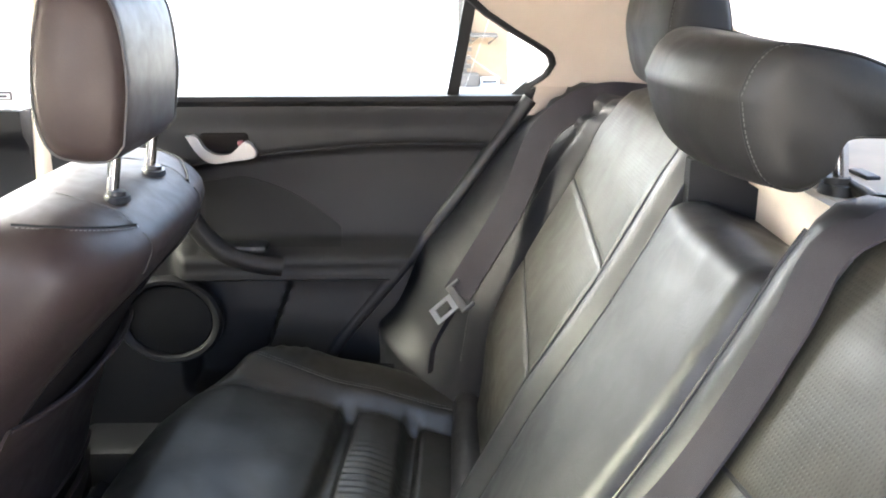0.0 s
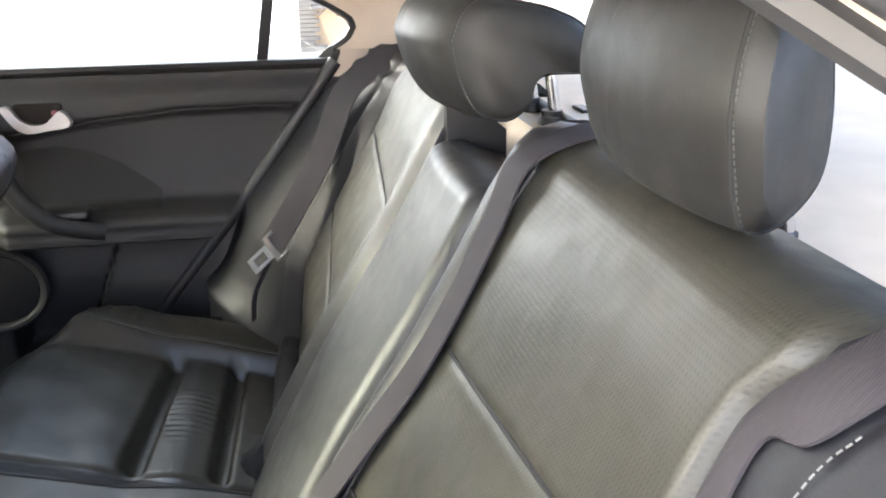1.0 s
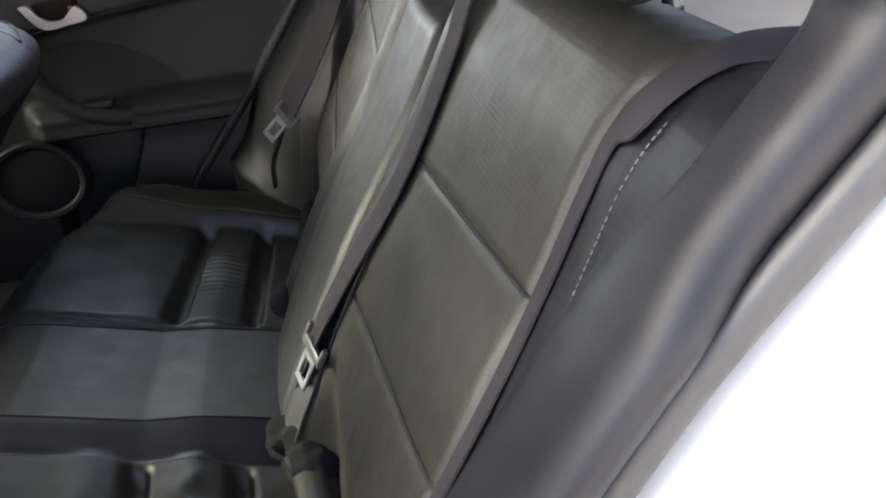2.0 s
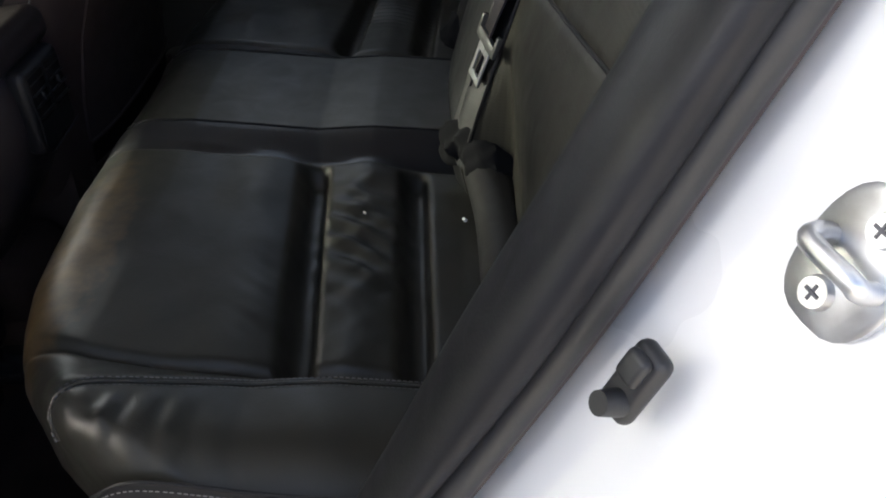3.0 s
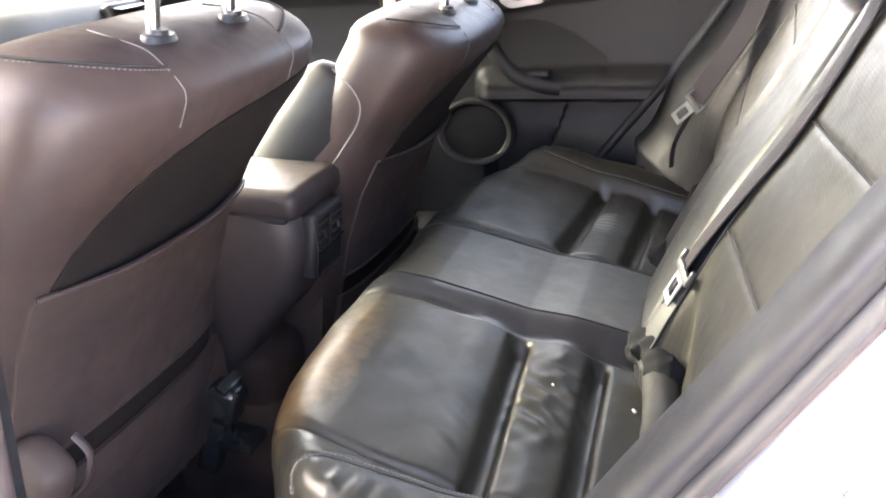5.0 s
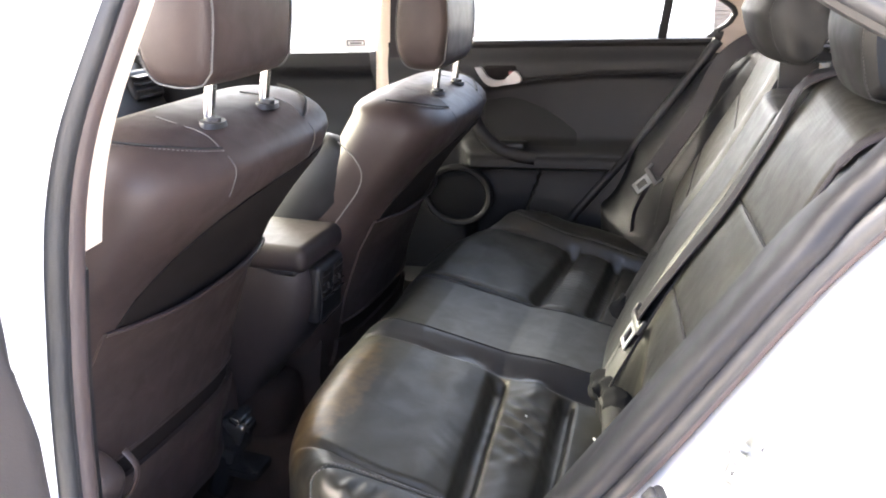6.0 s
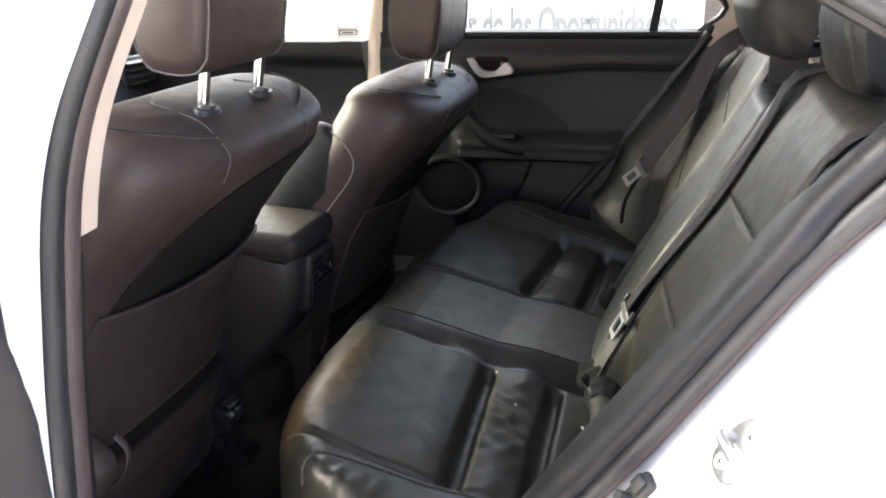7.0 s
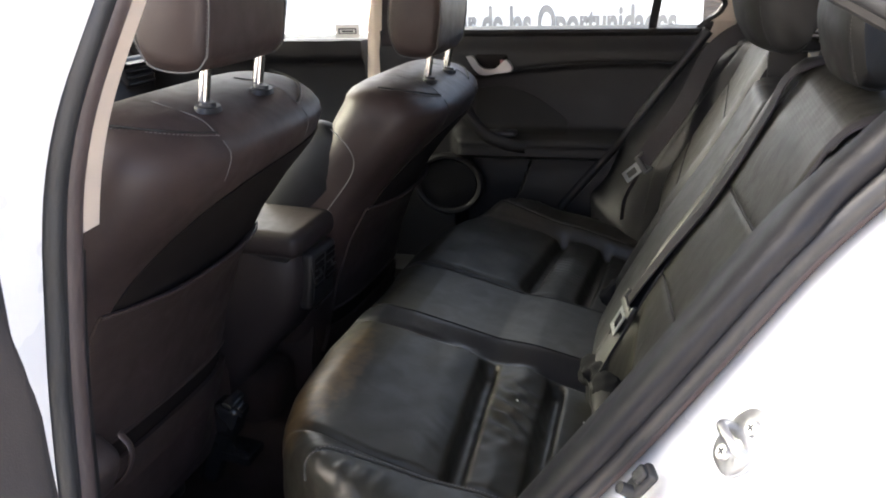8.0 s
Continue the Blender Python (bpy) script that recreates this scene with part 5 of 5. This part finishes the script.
# silver release with its cup
cup = part("handle_cup", rbox(0.018, 0.080, 0.036, pose(0.694, 0.356, 0.900, 0, 0, 0), 0.012, 4), POCKET_DARK, door, "black handle cup")
outline = smooth_path([(0, 0.412, 0.913), (0, 0.397, 0.913), (0, 0.383, 0.893), (0, 0.366, 0.884), (0, 0.345, 0.885), (0, 0.333, 0.894), (0, 0.318, 0.905), (0, 0.304, 0.889), (0, 0.310, 0.878), (0, 0.340, 0.874), (0, 0.368, 0.870), (0, 0.386, 0.876), (0, 0.400, 0.892), (0, 0.412, 0.913)], 3)[:-1]
mid = sum(outline, Vector()) / len(outline)
lever = loft([[Vector((x, mid.y + (p.y - mid.y) * k, mid.z + (p.z - mid.z) * k)) for p in outline] for x, k in ((0.684, 0.985), (0.675, 1.0), (0.671, 0.985), (0.6695, 0.955))])
part("handle", lever, SATIN, door, "satin silver inner door handle")
part("lock_tab", rbox(0.008, 0.010, 0.009, pose(0.684, 0.330, 0.900), 0.003, 2), LOCK_RED, door, "lock tab with a red mark")
# speaker
SP = Matrix.Translation((0.679, 0.462, 0.612)) @ Matrix.Diagonal((1, 1.16, 1.0, 1)) @ Euler((0, radians(90), 0)).to_matrix().to_4x4()
bm = loft([[SP @ Vector((r * math.cos(2 * math.pi * k / 40), r * math.sin(2 * math.pi * k / 40), h)) for k in range(40)] for r, h in ((0.074, 0.012), (0.074, -0.004), (0.070, -0.009), (0.064, -0.008), (0.060, -0.003), (0.060, 0.010))])
ring = part("speaker_ring", bm, DOOR_VINYL, door, "black plastic speaker ring")
bm = loft([[SP @ Vector((r * math.cos(2 * math.pi * k / 40), r * math.sin(2 * math.pi * k / 40), h)) for k in range(40)] for r, h in ((0.0605, 0.004), (0.058, -0.001), (0.04, -0.004), (0.012, -0.006))])
part("speaker_grille", bm, GRILLE, ring, "fine black speaker mesh")
# outer skin and glass
solid("outer_skin", lambda u, v: Vector((0.86 - 0.02 * (v - 0.5) ** 2, door_rear(0.34 + 0.62 * v) + 0.005 + (0.625 - door_rear(0.34 + 0.62 * v)) * u, 0.34 + 0.62 * v)), steps(0, 1, 10), steps(0, 1, 10), (-0.02, 0, 0), PAINT, door)


def glass_pt(y, z):
    return Vector((0.735 - 0.42 * (z - 0.97), y, z))


for name, ya, yb in (("window_pane", 0.012, 0.60), ("quarter_pane", -0.125, -0.010)):
    solid(name, lambda u, v, ya=ya, yb=yb: glass_pt((ya - 0.055 * v if ya > 0 else ya + 0.23 * v) + ((yb - 0.055 * v) - (ya - 0.055 * v if ya > 0 else ya + 0.23 * v)) * u * (1 if ya > 0 or v < 0.45 else 0.98), 0.956 + (0.346 if ya > 0 else 0.161) * v), [0, 1], [0, 1], (0.004, 0, 0), GLASS, door, "clear side window", 0)
part("window_divider", sweep([Vector((0.735 - 0.42 * (z - 0.97) - 0.006, 0.002 - 0.17 * (z - 0.97), z)) for z in steps(0.952, 1.30, 8)], [(-0.008, -0.009), (-0.008, 0.009), (0.008, 0.009), (0.008, -0.009)], (1, 0, 0)), RUBBER, door, "black window divider bar")
frame_pts = [(-0.094, 0.952), (-0.112, 0.970), (-0.150, 1.005), (-0.158, 1.040), (-0.120, 1.085), (-0.050, 1.130), (0.10, 1.215), (0.30, 1.285), (0.52, 1.315), (0.62, 1.300)]
fp = smooth_path([(0.722 - 0.42 * (z - 0.97), y, z) for y, z in frame_pts], 5)
part("window_frame", sweep(fp, circle(0.010, 10, 0.016), (1, 0, 0)), RUBBER, door, "black window frame seal")
# gap seal between the door and the seat
part("gap_seal", sweep([Vector((0.700, door_rear(z) - 0.012, z)) for z in steps(0.36, 0.965, 20)], circle(0.012, 10), (1, 0, 0)), RUBBER, door, "black rubber gap seal")

# inner quarter trim beside the right bolster
qt = thing("quarter_trim", (0.66, -0.15, 0.5), "dark trim panel with a beige foot between seat back and door", "trim panel")


def quarter(u, v, low, high):
    z = low + (high - low) * v
    return Vector((0.700 + 0.004 * u, -0.45 + (door_rear(min(z, 0.97)) + 0.432) * u, z))


solid("panel", lambda u, v: quarter(u, v, 0.42, 0.938), steps(0, 1, 10), steps(0, 1, 16), (0.015, 0, 0), PLASTIC, qt)
solid("foot", lambda u, v: quarter(u, v, 0.939, 0.988) + Vector((-0.002, 0, 0)), steps(0, 1, 10), steps(0, 1, 4), (0.015, 0, 0), BEIGE, qt, "beige foot of the roof pillar trim")

# ---------------------------------------------------------------- right front door, dashboard, console
fd = thing("front_door", (0.76, 1.1, 0.30), "closed front door with dark vinyl panel", "car door")


def fdoor(u, v):
    y = 0.690 + 0.86 * u
    z = 0.34 + 0.602 * v
    return Vector((0.755 - 0.012 * sstep(0.8, 1, v) + 0.014 * sstep(0.90, 0.885, z) - 0.03 * bump01(z, 0.70, 0.04), y, z))


solid("panel", fdoor, steps(0, 1, 16), steps(0, 1, 60), (0.07, 0, 0), DOOR_VINYL, fd, "", 60)
solid("window_pane", lambda u, v: Vector((0.79 - 0.42 * 0.36 * v, 0.70 + (0.90 - 0.40 * v) * u, 0.945 + 0.36 * v)), [0, 1], [0, 1], (0.004, 0, 0), GLASS, fd, "clear side window", 0)
st = thing("window_sticker", (0.78, 0.78, 0.97), "white paper sticker with a dark printed bar", "sticker")
part("paper", rbox(0.001, 0.062, 0.032, pose(0.776, 0.735, 0.962), 0), PAPER, st)
part("print", joined(rbox(0.001, 0.046, 0.003, pose(0.775, 0.735, 0.968), 0), rbox(0.001, 0.046, 0.002, pose(0.775, 0.735, 0.957), 0), rbox(0.001, 0.003, 0.012, pose(0.775, 0.757, 0.962), 0), rbox(0.001, 0.003, 0.012, pose(0.775, 0.713, 0.962), 0), rbox(0.001, 0.030, 0.004, pose(0.775, 0.735, 0.962), 0)), PRINT, st, "dark printed bars")
mirror = thing("door_mirror", (0.95, 1.5, 0.95), "white door mirror outside the front window", "mirror")
part("shell", rbox(0.20, 0.09, 0.13, pose(0.95, 1.50, 0.99), 0.04, 4), PAINT, mirror)
part("glass", rbox(0.16, 0.006, 0.10, pose(0.95, 1.452, 0.99), 0.002, 1), CHROME, mirror, "mirror glass")

dash = thing("dashboard", (0, 1.4, 0.70), "dark grey dashboard with side air vents", "dashboard")
dprof = [(1.58, 0.66), (1.20, 0.66), (1.16, 0.74), (1.19, 0.82), (1.24, 0.90), (1.30, 0.935), (1.45, 0.945), (1.60, 0.93)]
dp = smooth_path([(0, y, z) for y, z in dprof], 4)
part("dash_top", loft([[Vector((x, p.y + 0.06 * (abs(x) / 0.72) ** 3, p.z)) for p in dp] for x in steps(-0.73, 0.73, 12)]), DOOR_VINYL, dash)
vent = part("air_vent", rbox(0.13, 0.03, 0.075, pose(0.635, 1.255, 0.880, -20, 0, 0), 0.012, 3), PLASTIC, dash, "black side air vent")
for k in range(4):
    part("louvre", rbox(0.105, 0.022, 0.004, pose(0.635, 1.238, 0.856 + 0.016 * k, 10, 0, 0), 0.001, 1), PLASTIC, vent)
part("dash_strip", rbox(0.55, 0.012, 0.016, pose(0.43, 1.205, 0.815), 0.004, 2), SATIN, dash, "satin silver trim strip")

con = thing("centre_console", (0.0, 0.75, 0.30), "dark centre console with padded armrest and rear vents", "console")
part("lid", rbox(0.172, 0.36, 0.046, pose(0.0, 0.692, 0.700, 3, 0, 0), 0.018, 5), CONSOLE_VINYL, con, "padded armrest lid")


def console_ring(z, rear, half):
    """Rounded plan of the console at height z; the rear end bulges."""
    out = []
    for k in range(36):
        t = 2 * math.pi * k / 36
        cx, cy = math.cos(t), math.sin(t)
        mid, deep = (rear + 0.94) / 2, (0.94 - rear) / 2
        out.append(Vector((half * math.copysign(abs(cx) ** 0.45, cx), mid + deep * math.copysign(abs(cy) ** 0.30, cy), z)))
    return out


part("body", loft([console_ring(z, rear, half) for z, rear, half in ((0.30, 0.665, 0.070), (0.40, 0.650, 0.072), (0.46, 0.622, 0.075), (0.51, 0.570, 0.079), (0.55, 0.538, 0.082), (0.60, 0.522, 0.084), (0.64, 0.517, 0.084), (0.664, 0.520, 0.083), (0.676, 0.528, 0.080))]), CONSOLE_VINYL, con, "rounded console body")
part("lid_gap", rbox(0.158, 0.36, 0.012, pose(0.0, 0.715, 0.678, 3, 0, 0), 0.003, 1), PLASTIC, con, "dark gap under the lid")
bezel = part("vent_bezel", rbox(0.104, 0.026, 0.104, pose(0.002, 0.520, 0.620, 7, 0, 0), 0.010, 4), PLASTIC, con, "black rear vent bezel")
for dx in (-0.024, 0.024):
    mouth = part("vent", rbox(0.042, 0.008, 0.058, pose(0.002 + dx, 0.508, 0.632, 7, 0, 0), 0.004, 2), POCKET_DARK, bezel, "dark vent mouth")
    for k in range(4):
        part("vane", rbox(0.038, 0.008, 0.0028, pose(0.002 + dx, 0.505, 0.612 + 0.013 * k, -12, 0, 0), 0.0008, 1), PLASTIC, bezel)
    part("vent_knob", rbox(0.005, 0.006, 0.010, pose(0.002 + dx, 0.502, 0.632), 0.002, 2), PLASTIC, bezel)
part("vent_trim", tube([(-0.046, 0.508, 0.668), (-0.050, 0.503, 0.62), (-0.046, 0.510, 0.572), (0.0, 0.512, 0.568), (0.050, 0.510, 0.572)], 0.0010), PLASTIC, bezel)
part("rear_foot", rbox(0.135, 0.13, 0.16, pose(0.0, 0.665, 0.36), 0.03, 3), CARPET, con)

# ---------------------------------------------------------------- left rear door, swung open
od = thing("rear_door", (-0.90, 0.45, 0.30), "open rear door swung forward with dark inner panel", "car door")
OM = Matrix.Translation((-0.890, 0.391, 0)) @ Euler((0, 0, radians(-8))).to_matrix().to_4x4()


def od_pt(u, v):
    # u outwards from the hinge, v upwards; the inner face looks to the rear
    x = -0.04 - 0.80 * u
    top = 0.990 - 0.060 * (1 - sstep(0.0, 0.045, u)) ** 2
    return OM @ Vector((x, -0.104 - 0.035 * bump01(v, 0.62, 0.10) + 0.012 * (1 - sstep(0, 0.02, u)) - 0.010 * sstep(0.97, 0.9, v) + 0.012 * sstep(0.97, 1.0, v), 0.33 + (top - 0.33) * v))


solid("panel", od_pt, [0, 0.008, 0.016, 0.025, 0.035, 0.05, 0.07] + steps(0.1, 1, 20), steps(0, 1, 40), (0, 0.06, 0), OPEN_DOOR, od, "dark vinyl door panel", 60)
part("outer_skin", rbox(0.86, 0.03, 0.66, OM @ pose(-0.42, 0.005, 0.635), 0.01, 2), PAINT, od)
part("edge_seal", sweep([OM @ Vector((-0.030, -0.060, z)) for z in steps(0.34, 0.96, 10)], circle(0.010, 8), (1, 0, 0)), RUBBER, od)
for z in (0.46, 0.80):
    part("hinge", rbox(0.09, 0.03, 0.05, pose(-0.865, 0.440, z, 0, 0, -30), 0.006, 2), PAINT, od, "white painted hinge")

# ---------------------------------------------------------------- small things
for x, y, r in ((-0.254, 0.120, 0.0022), (-0.241, 0.028, 0.0032)):
    cr = part("crumb", rbox(r * 2.2, r, r, pose(x, y, cushion(x, y) + 0.001, 0, 0, 30), r * 0.3, 1), CRUMB)
    tagged(cr, "tiny white crumb on the leather cushion", "crumb")
sc = part("paper_scrap", sweep(smooth_path([(-0.603, 0.43, 0.430), (-0.598, 0.415, 0.436), (-0.606, 0.395, 0.431), (-0.600, 0.375, 0.433)], 5), lambda f: [(0.001, -0.009 - 0.004 * math.sin(f * 9)), (0.001, 0.008 + 0.003 * math.cos(f * 7)), (-0.001, 0.008), (-0.001, -0.009)], (0, 0, 1)), SCRAP)
tagged(sc, "crumpled grey scrap lying on the sill", "scrap")
for sgn in (-1, 1):
    bk = thing("belt_buckle", (sgn * 0.18, 0.02, 0.52), "black belt buckle in a crumpled fabric sleeve", "belt buckle", "belt buckles")
    pth = smooth_path([(sgn * 0.150, 0.032, 0.536), (sgn * 0.156, 0.020, 0.554), (sgn * 0.175, 0.004, 0.559), (sgn * 0.200, -0.004, 0.550), (sgn * 0.228, -0.010, 0.538)], 12)

    def folds(f, sgn=sgn):
        out = []
        for k, (a, b) in enumerate(circle(0.024, 28, 0.025)):
            w = noise.noise(Vector((k * 0.4, f * 7.0, sgn * 3.0))) + 0.55 * math.sin(f * 26 + 1.8 * math.sin(k * 0.45)) * (1 - f)
            r = (1 + 0.24 * w) * (0.70 + 0.30 * sstep(0.0, 0.15, f)) * (1 - 0.25 * sstep(0.8, 1.0, f))
            out.append((a * r, b * r))
        return out
    part("sleeve", sweep(pth, folds, (0, 0, 1)), SLEEVE, bk, "crumpled dark sleeve")
